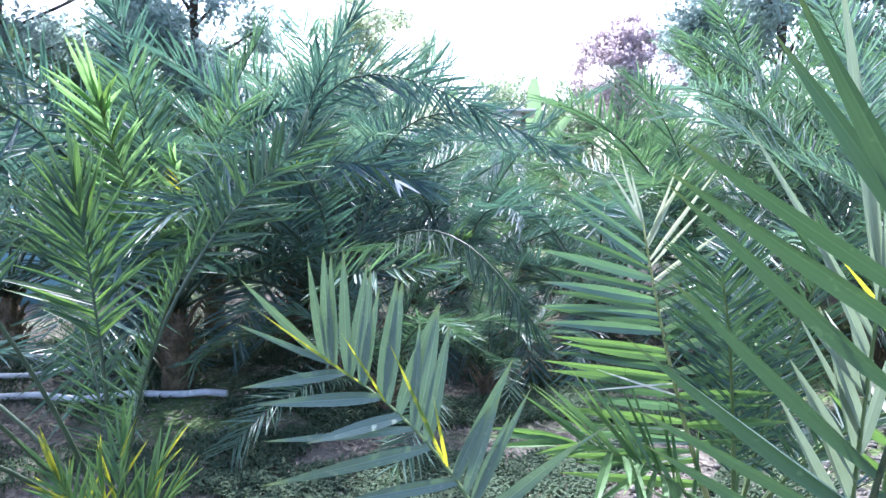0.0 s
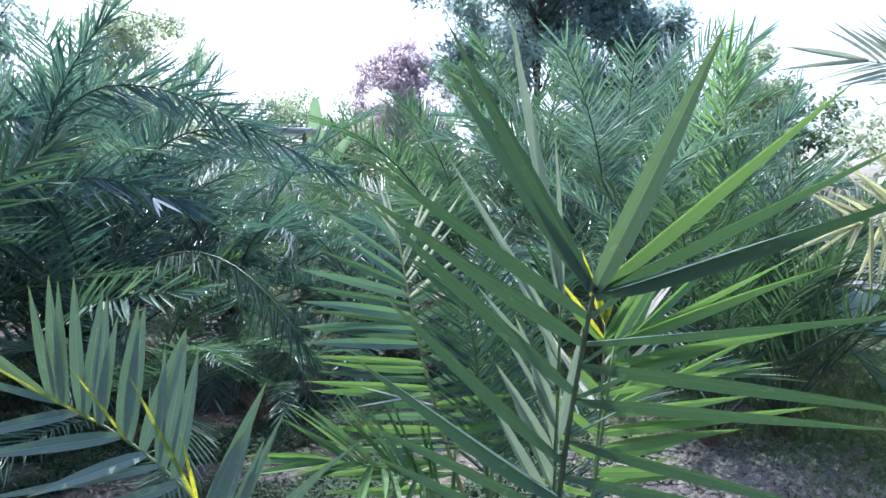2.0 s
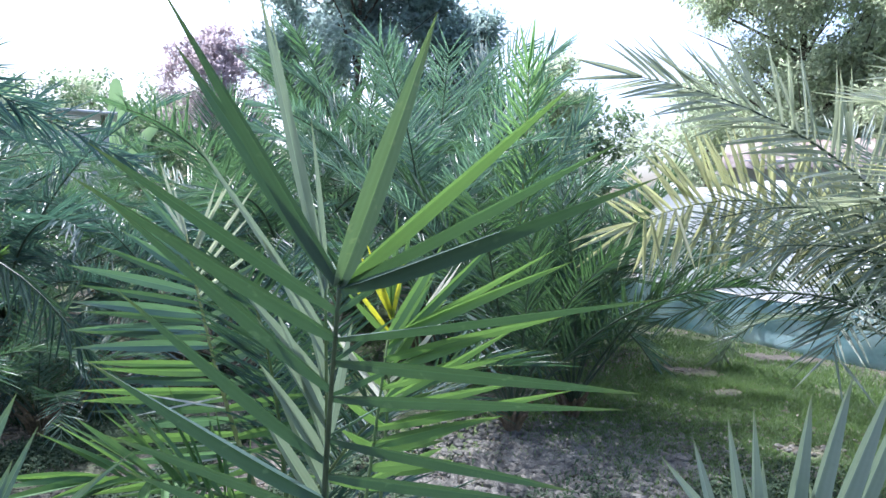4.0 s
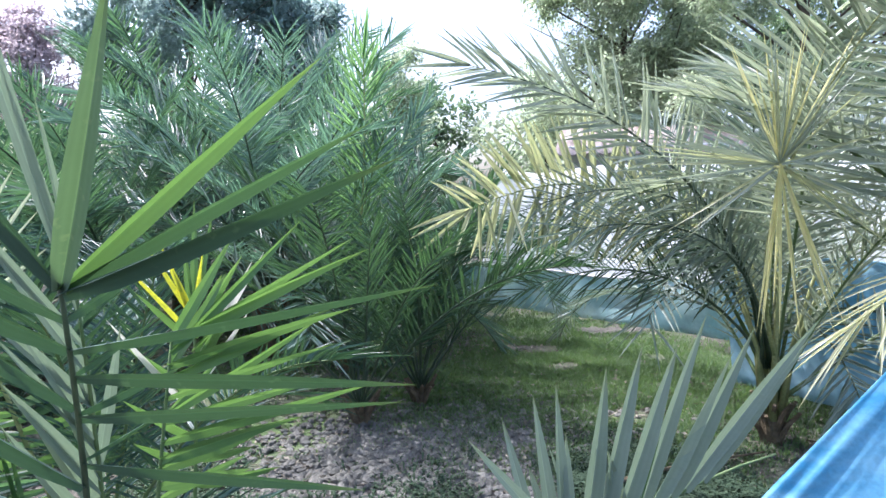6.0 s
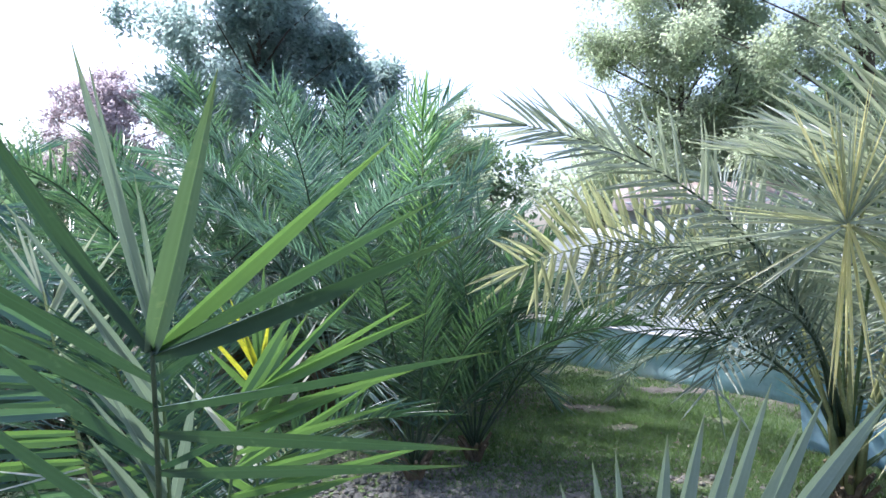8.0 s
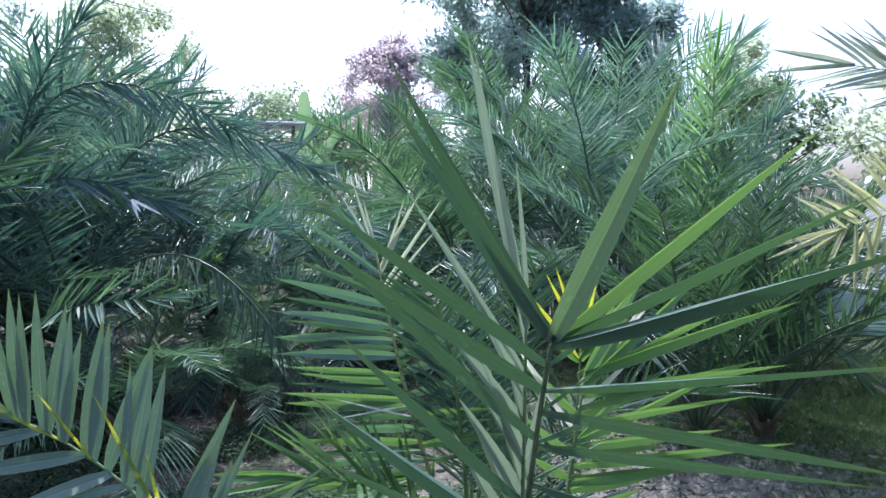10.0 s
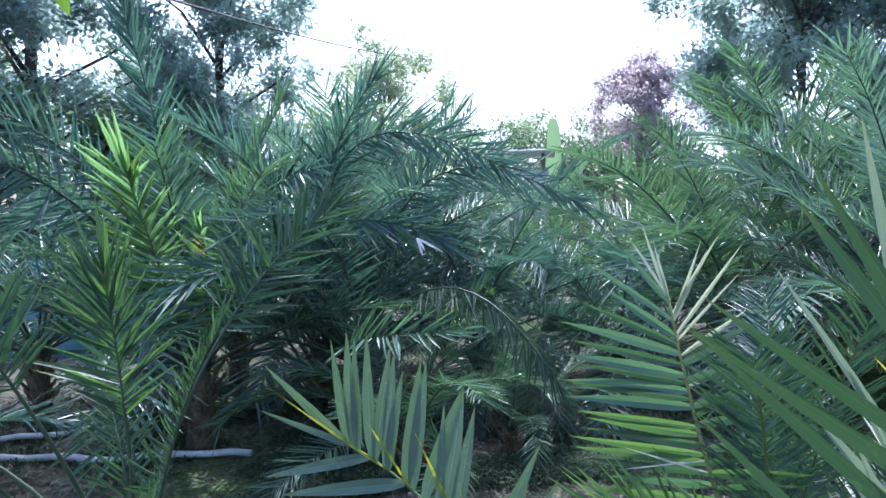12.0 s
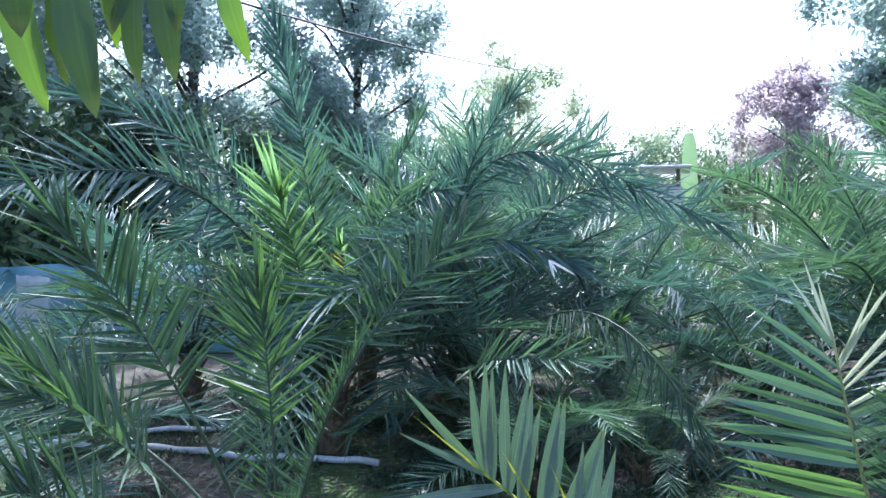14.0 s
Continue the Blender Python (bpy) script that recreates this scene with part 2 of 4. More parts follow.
# ---- mesh helpers ----
def link_mesh(name, verts, faces, material, parent=None, label="", smooth=False):
    me = bpy.data.meshes.new(name)
    me.from_pydata(verts, [], faces)
    me.materials.append(material)
    if smooth:
        me.polygons.foreach_set("use_smooth", [True] * len(me.polygons))
    ob = new(name, me)
    ob.parent = parent
    if label:
        ob["label"] = label
    return ob


def mark_blades(me, stations=6):
    """Stores for each vertex of folded blades where it lies across and along its blade."""
    count = len(me.vertices) // (3 * stations)
    a = me.attributes.new("across", "FLOAT", "POINT")
    a.data.foreach_set("value", np.tile([-1.0, 0.0, 1.0], stations * count))
    b = me.attributes.new("along", "FLOAT", "POINT")
    b.data.foreach_set("value", np.tile(np.repeat(np.linspace(0, 1, stations), 3), count))


def empty(name, x, y, z=0.0):
    ob = new(name)
    ob.empty_display_size = 0.1
    ob.location = (x, y, z)
    return ob


def tube(points, radii, sides=6, cap=True):
    """Verts and faces of a tube along points."""
    verts, faces = [], []
    pts = [Vector(p) for p in points]
    ref = Vector((0.31, 0.87, 0.38))
    for i, p in enumerate(pts):
        t = (pts[min(i + 1, len(pts) - 1)] - pts[max(i - 1, 0)]).normalized()
        a = t.cross(ref).normalized()
        b = t.cross(a)
        for k in range(sides):
            ang = 2 * math.pi * k / sides
            verts.append(p + (a * math.cos(ang) + b * math.sin(ang)) * radii[i])
    for i in range(len(pts) - 1):
        for k in range(sides):
            k2 = (k + 1) % sides
            faces.append((i * sides + k, i * sides + k2, (i + 1) * sides + k2, (i + 1) * sides + k))
    if cap:
        faces.append(tuple(range(sides))[::-1])
        faces.append(tuple((len(pts) - 1) * sides + k for k in range(sides)))
    return verts, faces


BLADE_W = (0.55, 0.95, 1.0, 0.86, 0.55, 0.03)
BLADE_NEAR = (0.50, 0.88, 1.0, 0.97, 0.84, 0.63, 0.36, 0.02)
BLADE_SHORT = (0.6, 1.0, 0.78, 0.03)


def blade(p, d, n, length, width, sag, fold, twist=0.0, profile=BLADE_W, curl=0.0, bow=0.0):
    """Verts and faces of one folded, pointed leaf blade from p along d; n is the side it turns up."""
    n = (n - d * n.dot(d)).normalized()
    side = d.cross(n)
    if twist:
        n, side = n * math.cos(twist) + side * math.sin(twist), side * math.cos(twist) - n * math.sin(twist)
    verts = []
    for i, w in enumerate(profile):
        u = i / (len(profile) - 1)
        c = p + d * (length * u) - Vector((0, 0, 1)) * (sag * length * u * u)
        c = c + side * (bow * length * u * u)
        h = width * 0.5 * w
        q = curl * (u - 0.3)
        nu, su = n * math.cos(q) + side * math.sin(q), side * math.cos(q) - n * math.sin(q)
        open_up = fold * (1.3 - 0.7 * u)
        verts += [c - su * h + nu * (open_up * h), c, c + su * h + nu * (open_up * h)]
    faces = []
    for i in range(len(profile) - 1):
        a = 3 * i
        faces += [(a, a + 1, a + 4, a + 3), (a + 1, a + 2, a + 5, a + 4)]
    return verts, faces


def through_points(root, mid, tip, count):
    """Points and tangents of the arc from root through mid to tip."""
    r, m, t = Vector(root), Vector(mid), Vector(tip)
    la, lb = (m - r).length, (t - m).length
    k = la / (la + lb)
    c = (m - r * (1 - k) ** 2 - t * k * k) / (2 * k * (1 - k))
    pts, tans = [], []
    for i in range(count + 1):
        u = i / count
        pts.append(r * (1 - u) ** 2 + c * (2 * u * (1 - u)) + t * u * u)
        tans.append(((c - r) * (1 - u) + (t - c) * u).normalized())
    return pts, tans


def leaflets_along(pts, tans, normal, rng, pairs, s0, length, width, wide, tip_angle, lift, sag, jitter, one_side=0, ends=1.0, profile=BLADE_W, face=0.0):
    """All the leaflets of one frond: a list of (verts, faces, place along the stalk)."""
    out = []
    n_pts = len(pts) - 1
    for k in range(pairs):
        s = s0 + (1 - s0) * (k + 0.5) / pairs
        for side_sign in (-1, 1):
            if one_side and side_sign != one_side and rng.random() < 0.8:
                continue
            ss = min(0.999, max(s0, s + rng.uniform(-0.4, 0.4) * (1 - s0) / pairs))
            i = min(int(ss * n_pts), n_pts - 1)
            f = ss * n_pts - i
            p = pts[i].lerp(pts[i + 1], f)
            t = tans[i].lerp(tans[i + 1], f).normalized()
            nn = (normal - t * normal.dot(t)).normalized()
            sd = t.cross(nn) * side_sign
            u = (ss - s0) / (1 - s0)
            wd, ta = (wide, tip_angle) if isinstance(wide, (int, float)) else (wide[side_sign > 0], tip_angle[side_sign > 0])
            ang = radians(wd + (ta - wd) * u ** 1.3 + rng.gauss(0, jitter))
            up = radians(lift + rng.gauss(0, jitter * 1.3))
            d = t * math.cos(ang) + (sd * math.cos(up) + nn * math.sin(up)) * math.sin(ang)
            shape = min(1.0, 0.55 + 2.4 * u) * (1.0 - (1 - 0.72 * ends) * max(0.0, (u - 0.55) / 0.45) ** 1.5)
            ln = length * shape * rng.uniform(0.86, 1.1)
            vs, fs = blade(p, d.normalized(), nn.lerp(Vector((0, 0, 1)), face), ln, width * (0.75 + 0.25 * shape) * rng.uniform(0.85, 1.1), sag * rng.uniform(0.3, 1.7),
                           rng.uniform(0.4, 1.2), rng.gauss(0, 0.35), profile, rng.gauss(0, 0.55), rng.gauss(0, 0.035))
            out.append((vs, fs, u))
    return out


def joined(pieces):
    verts, faces = [], []
    for piece in pieces:
        base = len(verts)
        verts += piece[0]
        faces += [tuple(i + base for i in f) for f in piece[1]]
    return verts, faces


def key_frond(palm, root, mid, tip, normal, seed, length=0.35, width=0.022, pairs=30, s0=0.25, wide=60, tip_angle=22, lift=18, sag=0.05,
              jitter=6, thick=0.011, leaf=None, stalk=None, apart=False, yellow=0.0, lime=0.0, ends=1.0, one_side=0, label="", last=(-0.22, 0.2, 0.02), last_length=0.9, face=0.4):
    """A frond along a given arc (world places); apart: each leaflet an object of its own."""
    rng = random.Random(seed)
    leaf, stalk = leaf or M_PALM, stalk or M_RACHIS
    o = Vector(palm.location)
    pts, tans = through_points(Vector(root) - o, Vector(mid) - o, Vector(tip) - o, 14)
    radii = [thick * (1 - 0.78 * (i / 14)) for i in range(15)]
    radii[0] *= 1.5
    fr = link_mesh("frond", *tube(pts, radii, 7), stalk, palm, label, True)
    made = leaflets_along(pts, tans, Vector(normal).normalized(), rng, pairs, s0, length, width, wide, tip_angle, lift, sag, jitter, one_side, ends, BLADE_NEAR if apart else BLADE_W, face)
    # the two or three leaflets at the very end
    for a in last:
        nn = Vector(normal).normalized()
        sd = tans[-1].cross(nn)
        vs, fs = blade(pts[-1], (tans[-1] + sd * (a + rng.gauss(0, 0.05)) + nn * rng.gauss(0.05, 0.08)).normalized(), nn, length * last_length * rng.uniform(0.9, 1.05), width, sag, 0.8, rng.gauss(0, 0.3), BLADE_NEAR if apart else BLADE_W, rng.gauss(0, 0.6), rng.gauss(0, 0.03))
        made.append((vs, fs, 1.0))
    if apart:
        for vs, fs, u in made:
            pick = rng.random()
            m = M_YELLOW if pick < yellow else M_LIME if pick < yellow + lime else leaf
            if m is M_YELLOW:
                vs = [vs[1] + (v.lerp(vs[3 * (i // 3) + 1], 0.3) - vs[1]) * 0.6 for i, v in enumerate(vs)]
            mark_blades(link_mesh("leaflet", vs, fs, m, fr).data, len(BLADE_NEAR))
        return fr
    groups = {}
    for piece in made:
        pick = rng.random()
        groups.setdefault("yellow" if pick < yellow else "lime" if pick < yellow + lime else "green", []).append(piece)
    for key, some in groups.items():
        ob = link_mesh("foliage", *joined(some), {"yellow": M_YELLOW, "lime": M_LIME, "green": leaf}[key], fr)
        ob["kind"] = "stuff"
        mark_blades(ob.data)
    return fr


# ---- shared frond shapes: along +x, bending towards -z ----
def frond_shape(seed, bend, length, pairs, leaf_length, width, lift, jitter, wide=58, tip_angle=20, sag=0.08):
    rng = random.Random(seed)
    pts, tans, p, n = [], [], Vector((0, 0, 0)), 16
    sway = rng.gauss(0, 0.12)
    for i in range(n + 1):
        u = i / n
        a = -radians(bend) * (0.35 * u + 0.65 * u * u)
        t = Vector((math.cos(a), sway * u, math.sin(a))).normalized()
        pts.append(p.copy())
        tans.append(t)
        p = p + t * (length / n)
    rv, rf = tube(pts, [0.013 * (1.45 if i == 0 else 1) * (1 - 0.8 * i / n) for i in range(n + 1)], 6)
    made = leaflets_along(pts, tans, Vector((0, 0, 1)), rng, pairs, 0.2, leaf_length, width, wide, tip_angle, lift, sag, jitter, 0, 1.0, BLADE_SHORT)
    stalk, leaves = bpy.data.meshes.new("frond"), bpy.data.meshes.new("foliage")
    stalk.from_pydata(rv, [], rf)
    stalk.polygons.foreach_set("use_smooth", [True] * len(stalk.polygons))
    leaves.from_pydata(*(lambda vf: (vf[0], [], vf[1]))(joined(made)))
    mark_blades(leaves, 4)
    return stalk, leaves


SHAPES = {}
for i, (bend, leng) in enumerate(((25, 1.9), (40, 1.9), (55, 2.0), (75, 2.0), (95, 2.1), (60, 1.6))):
    for j in range(2):
        SHAPES[(i, j)] = frond_shape(40 + 7 * i + j, bend, leng, 46, 0.40, 0.0175, 12 if j else 24, 6, 60, 34)
SKINNED = {}


def shape_with(kind, leaf, stalk):
    """The two meshes of a frond shape in the given materials."""
    key = (kind, leaf.name, stalk.name)
    if key not in SKINNED:
        a, b = (me.copy() for me in SHAPES[kind])
        a.materials.append(stalk)
        b.materials.append(leaf)
        SKINNED[key] = (a, b)
    return SKINNED[key]


def palm_base(palm, height, radius, rng):
    """Short trunk clad with the stubs of cut stalks."""
    pts = [(0, 0, -0.05), (0, 0, height * 0.3), (rng.gauss(0, 0.01), 0, height * 0.7), (0, 0, height + 0.05)]
    link_mesh("trunk", *tube(pts, [radius * 1.25, radius, radius * 1.05, radius * 0.55], 10), M_TRUNK, palm, "", True)
    count = int(10 + height * 26)
    for k in range(count):
        az, z = k * 2.4, height * (0.05 + 0.95 * k / count)
        out = Vector((math.cos(az), math.sin(az), 0))
        p = out * radius * 0.8 + Vector((0, 0, z))
        ln = rng.uniform(0.07, 0.16)
        vs, fs = tube([p, p + (out * 0.45 + Vector((0, 0, 1))) * ln * 0.6, p + (out * 0.75 + Vector((0, 0, 1.2))) * ln], [0.022, 0.017, 0.011], 5)
        link_mesh("stub", vs, fs, M_TRUNK, palm)


def date_palm(x, y, size, fronds, seed, trunk=0.25, leaf=None, stalk=None, low=8, high=84, skip=(), label="", rad=0.07, turn=0.0, arch=0.0):
    """A young date palm: trunk, stubs and a crown of fronds. skip: ranges of azimuth (degrees) that stay free."""
    rng = random.Random(seed)
    palm = empty("date_palm", x, y)
    tagged(palm, label or "young date palm with arching blue-green feather fronds on bare soil", "palm tree", "date palms in the plantation")
    palm_base(palm, trunk, rad, rng)
    for k in range(fronds):
        u = k / max(1, fronds - 1)
        az = math.degrees(k * 2.39996) + turn + rng.gauss(0, 9)
        if any(a <= az % 360 <= b for a, b in skip):
            continue
        el = high + (low - high) * u ** 0.8 + rng.gauss(0, 5)
        kind = (min(5, max(0, int(round((90 - el) / 20 + arch + rng.gauss(0, 0.7))))), rng.randrange(2))
        a, b = shape_with(kind, leaf or M_PALM, stalk or M_STALK_DARK)
        s = size / 2.1 * rng.uniform(0.86, 1.08)
        fr = new("frond", a)
        fr.parent = palm
        fr.matrix_basis = pose(0, 0, trunk + 0.02) @ pose(0, 0, 0, 0, -el, az) @ pose(rad * 0.5, 0, 0, rng.gauss(0, 14), 0, 0) @ Matrix.Diagonal((s, s, s, 1))
        lf = new("foliage", b)
        lf.parent = fr
        lf["kind"] = "stuff"
    return palm


# ---- ground ----
def ground_height(x, y):
    return 0.03 * noise.noise((x * 0.9, y * 0.9, 0.0)) + 0.012 * noise.noise((x * 4.1, y * 4.1, 3.0))


def build_ground():
    xs = sorted({round(-9 + 0.16 * i, 3) for i in range(125)} | {-400, -150, -60, -30, -18, -12, 14, 20, 30, 60, 150, 400})
    ys = sorted({round(-3 + 0.16 * i, 3) for i in range(100)} | {-400, -150, -60, -25, -10, 14, 16, 20, 30, 50, 90, 180, 500})
    verts = [(x, y, ground_height(x, y) if abs(x) < 12 and -4 < y < 14 else 0.0) for y in ys for x in xs]
    w = len(xs)
    faces = [(j * w + i, j * w + i + 1, (j + 1) * w + i + 1, (j + 1) * w + i) for j in range(len(ys) - 1) for i in range(w - 1)]
    m, nt, links, bsdf = nodes_of("soil")
    soil = mixed(nt, links, grain(nt, links, 2.5, 8.0), (0.068, 0.064, 0.050), (0.146, 0.137, 0.108))
    soil = mixed(nt, links, grain(nt, links, 45.0, 4.0, 0.45, 0.75), soil, (0.06, 0.05, 0.04))
    green = mixed(nt, links, grain(nt, links, 22.0, 4.0), (0.045, 0.085, 0.022), (0.10, 0.15, 0.045))
    links.new(mixed(nt, links, grain(nt, links, 0.6, 6.0, 0.47, 0.6), soil, green), bsdf.inputs["Base Color"])
    bsdf.inputs["Roughness"].default_value = 0.95
    bn = nt.new("ShaderNodeBump")
    bn.inputs["Strength"].default_value, bn.inputs["Distance"].default_value = 0.8, 0.03
    links.new(grain(nt, links, 28.0, 8.0, 0.2, 0.8), bn.inputs["Height"])
    links.new(bn.outputs["Normal"], bsdf.inputs["Normal"])
    ob = link_mesh("ground", verts, faces, m, None, "", True)
    tagged(ob, "brown garden soil with patches of short grass", "ground", kind="structure")


build_ground()

# ---- near palm whose fronds reach up in front of the camera ----
def set_frond(palm, root, mid, tip, normal, seed, thick, stalk, rows, sag=0.01, broad=1.0, tip_down=0.14, fold=2.6, label=""):
    """A frond whose leaflets are set one by one. rows: pairs of a leaf material and its leaflets, each
    (place along the stalk, degrees off the stalk, degrees round it, length in cm, width in mm)."""
    rng = random.Random(seed)
    o = Vector(palm.location)
    pts, tans = through_points(Vector(root) - o, Vector(mid) - o, Vector(tip) - o, 14)
    radii = [thick * (1 - 0.72 * (i / 14)) for i in range(15)]
    radii[0] *= 1.5
    fr = link_mesh("frond", *tube(pts, radii, 7), stalk, palm, label, True)
    n0 = Vector(normal).normalized()
    for leaf, leaflets in rows:
        for s, off, about, cm, mm in leaflets:
            i = min(int(s * 14), 13)
            p, t = pts[i].lerp(pts[i + 1], s * 14 - i), tans[i].lerp(tans[i + 1], s * 14 - i).normalized()
            nn = (n0 - t * n0.dot(t)).normalized()
            sd = t.cross(nn)
            a, q = radians(off), radians(about)
            d = t * math.cos(a) + (sd * math.cos(q) + nn * math.sin(q)) * math.sin(a)
            ln = cm * 0.01
            d = (d + Vector((0, 0, sag * ln))).normalized()
            tilt = tip_down if d.cross(nn).z < 0 else -tip_down
            vs, fs = blade(p, d, nn, ln, mm * 0.00106 * broad, sag, rng.uniform(0.12, 0.4) * (1.0 if off > 62 and tip_down >= 0 else fold), tilt + rng.gauss(0, 0.14), BLADE_NEAR, rng.gauss(0, 0.3), rng.gauss(0, 0.02))
            if leaf is M_BLEACH:
                mark_blades(link_mesh("dead_leaflet", vs, fs, leaf, fr, "bleached dry leaflet").data, len(BLADE_NEAR))
            else:
                mark_blades(link_mesh("leaflet", vs, fs, leaf, fr).data, len(BLADE_NEAR))
    return fr


near = empty("date_palm", 0.56, 1.16)
tagged(near, "very young date palm with broad green leaflets, some streaked yellow", "palm tree", "date palms in the plantation")
palm_base(near, 0.12, 0.05, random.Random(2))
NEAR_RIGHT = ((0.999, 11, -5, 31.2, 22), (0.999, 47, -32, 31.0, 19), (0.999, 57, -19, 31.3, 17), (0.996, 52, 0, 33.3, 23), (0.936, 75, -6, 36.7, 25), (0.904, 77, 9, 34.6, 27),
              (0.854, 77, 6, 35.1, 27), (0.796, 89, 9, 32.0, 28), (0.739, 91, 3, 30.1, 28), (0.696, 103, -1, 26.3, 28), (0.968, 85, -50, 11.1, 16), (0.907, 86, -48, 11.1, 16), (0.861, 90, -36, 12.1, 17), (0.8, 85, -39, 12.1, 17))
NEAR_LEFT = ((0.999, 37, -156, 31.8, 24), (0.999, 50, -148, 27.9, 20), (0.968, 63, -169, 29.3, 24), (0.936, 55, -178, 31.6, 25), (0.868, 53, -166, 34.4, 25), (0.764, 51, -170, 34.4, 27), (0.704, 59, -174, 36.8, 28), (0.675, 70, -175, 31.9, 28),
             (0.62, 72, -172, 31.0, 28), (0.56, 76, -170, 30.0, 27), (0.60, 100, 4, 28.0, 27))
set_frond(near, (0.56, 1.15, 0.1), (0.532, 0.965, 1.027), (0.475, 0.729, 1.362), (-0.35, -0.9, 0.15), 11, 0.0085, M_STALK_DARK, ((M_DUSTY_SHEEN, NEAR_RIGHT[:1]), (M_LIME, NEAR_RIGHT[1:2]), (M_SHADE, NEAR_RIGHT[2:3]), (M_NEAR, NEAR_RIGHT[3:]), (M_NEAR, NEAR_LEFT)))
NEAR_GREY = ((0.999, 13, -116, 38.9, 15), (0.993, 6, -78, 25.1, 8), (0.968, 15, -97, 40.9, 9), (0.936, 27, -148, 33.6, 9), (0.904, 22, -160, 22.3, 12), (0.861, 34, -152, 22.0, 13), (0.818, 20, -170, 21.3, 13), (0.8, 24, -168, 23.9, 11),
             (0.761, 14, -154, 21.8, 16), (0.743, 26, -162, 22.4, 17), (0.854, 16, -107, 14.8, 12), (0.70, 20, -160, 24.0, 17), (0.66, 26, -165, 26.0, 17), (0.78, 16, -20, 20.0, 14))
set_frond(near, (0.58, 1.18, 0.12), (0.57, 1.078, 1.015), (0.527, 0.952, 1.329), (0.1, -1, 0.3), 14, 0.007, M_RACHIS, ((M_GREY, NEAR_GREY),), 0.01, 1.2, -0.2)
NEAR_LIME = ((0.999, 56, 18, 32.6, 20), (0.993, 55, -4, 31.3, 16), (0.982, 42, -20, 28.1, 16), (0.964, 63, 31, 31.1, 20), (0.95, 59, 23, 28.3, 18), (0.921, 64, 13, 26.5, 16), (0.896, 53, 0, 27.3, 16), (0.889, 71, 4, 22.9, 18), (0.861, 68, 11, 32.9, 20),
             (0.836, 62, 20, 23.0, 22), (0.825, 65, 9, 18.0, 22), (0.8, 72, 14, 14.3, 22), (0.782, 73, -27, 14.8, 18), (0.999, 30, -37, 18.1, 18), (0.964, 42, -54, 17.8, 18), (0.896, 57, -50, 12.2, 18))
set_frond(near, (0.56, 1.15, 0.1), (0.649, 1.103, 0.976), (0.672, 1.078, 1.234), (-0.35, -0.9, 0.15), 15, 0.007, M_RACHIS, ((M_LIME, NEAR_LIME),))
NEAR_LOW = ((0.614, 78, -174, 28.6, 17), (0.632, 73, -179, 30.7, 20), (0.639, 68, 177, 32.2, 18), (0.643, 64, 177, 22.6, 20), (0.654, 111, 172, 31.4, 18), (0.668, 61, 169, 33.7, 24), (0.686, 58, 168, 37.2, 25), (0.718, 55, 164, 36.2, 25), (0.754, 59, 165, 40.1, 22),
            (0.771, 50, 159, 34.3, 25), (0.804, 54, 159, 37.2, 24), (0.829, 47, 152, 43.9, 24), (0.861, 51, 151, 36.6, 18), (0.632, 80, -173, 18.3, 18), (0.714, 87, 171, 18.3, 18), (0.729, 89, 166, 15.7, 18), (0.668, 86, -179, 20.3, 12))
set_frond(near, (0.56, 1.15, 0.1), (1.298, 0.805, 0.814), (1.806, 0.707, 0.885), (-0.35, -0.9, 0.15), 13, 0.008, M_RACHIS, ((M_GREY, NEAR_LOW), (M_LIME, ((0.746, 60, 165, 19.5, 7), (0.70, 62, 160, 14.0, 6)))), 0.02, 1.35, -0.1, 2.4)

# ---- low palm with broad upright leaflets, streaked yellow ----
low = empty("date_palm", 0.173, 1.68)
tagged(low, "low young date palm with broad dusty leaflets and yellow streaks", "palm tree", "date palms in the plantation")
palm_base(low, 0.08, 0.04, random.Random(4))
LOW_UP = ((0.989, 71, 36, 33.1, 30), (0.971, 71, 32, 35.7, 32), (0.961, 73, 29, 34.4, 32), (0.921, 66, 27, 37.0, 30), (0.914, 77, 22, 34.8, 30), (0.879, 70, 22, 34.4, 32), (0.875, 72, 22, 29.4, 26), (0.818, 67, 20, 35.8, 34), (0.8, 65, 19, 36.5, 34),
          (0.764, 74, 17, 33.8, 32), (0.718, 58, 19, 31.0, 22), (0.707, 66, 18, 37.1, 34), (0.668, 61, 16, 34.7, 34), (0.564, 66, 14, 37.6, 30), (0.525, 60, 21, 30.9, 26), (0.493, 62, 18, 37.2, 20), (0.496, 60, 19, 28.4, 24), (0.568, 67, 18, 23.2, 24), (0.457, 81, 24, 40.3, 26))
LOW_DOWN = ((0.996, 52, 67, 35.1, 22), (0.975, 47, 93, 30.0, 15), (0.929, 60, 127, 30.1, 26), (0.825, 54, 130, 34.0, 30), (0.754, 65, 140, 27.1, 30), (0.657, 63, 156, 45.7, 30), (0.714, 53, 153, 40.6, 20), (0.557, 63, 153, 32.9, 28), (0.468, 82, 18, 46.3, 14))
LOW_YELLOW = ((0.596, 21, 42, 38.0, 9), (0.593, 44, 43, 21.3, 9), (0.804, 43, 56, 25.3, 6), (0.875, 33, 85, 40.5, 6))
set_frond(low, (0.173, 1.68, 0.05), (-0.084, 1.829, 0.687), (-0.487, 1.99, 0.948), (-0.2, -0.9, 0.35), 12, 0.0085, M_RACHIS, ((M_DUSTY_SHEEN, LOW_UP), (M_DUSTY_SHEEN, LOW_DOWN), (M_YELLOW, LOW_YELLOW)), 0.01, 1.2, 0.0, 1.0)

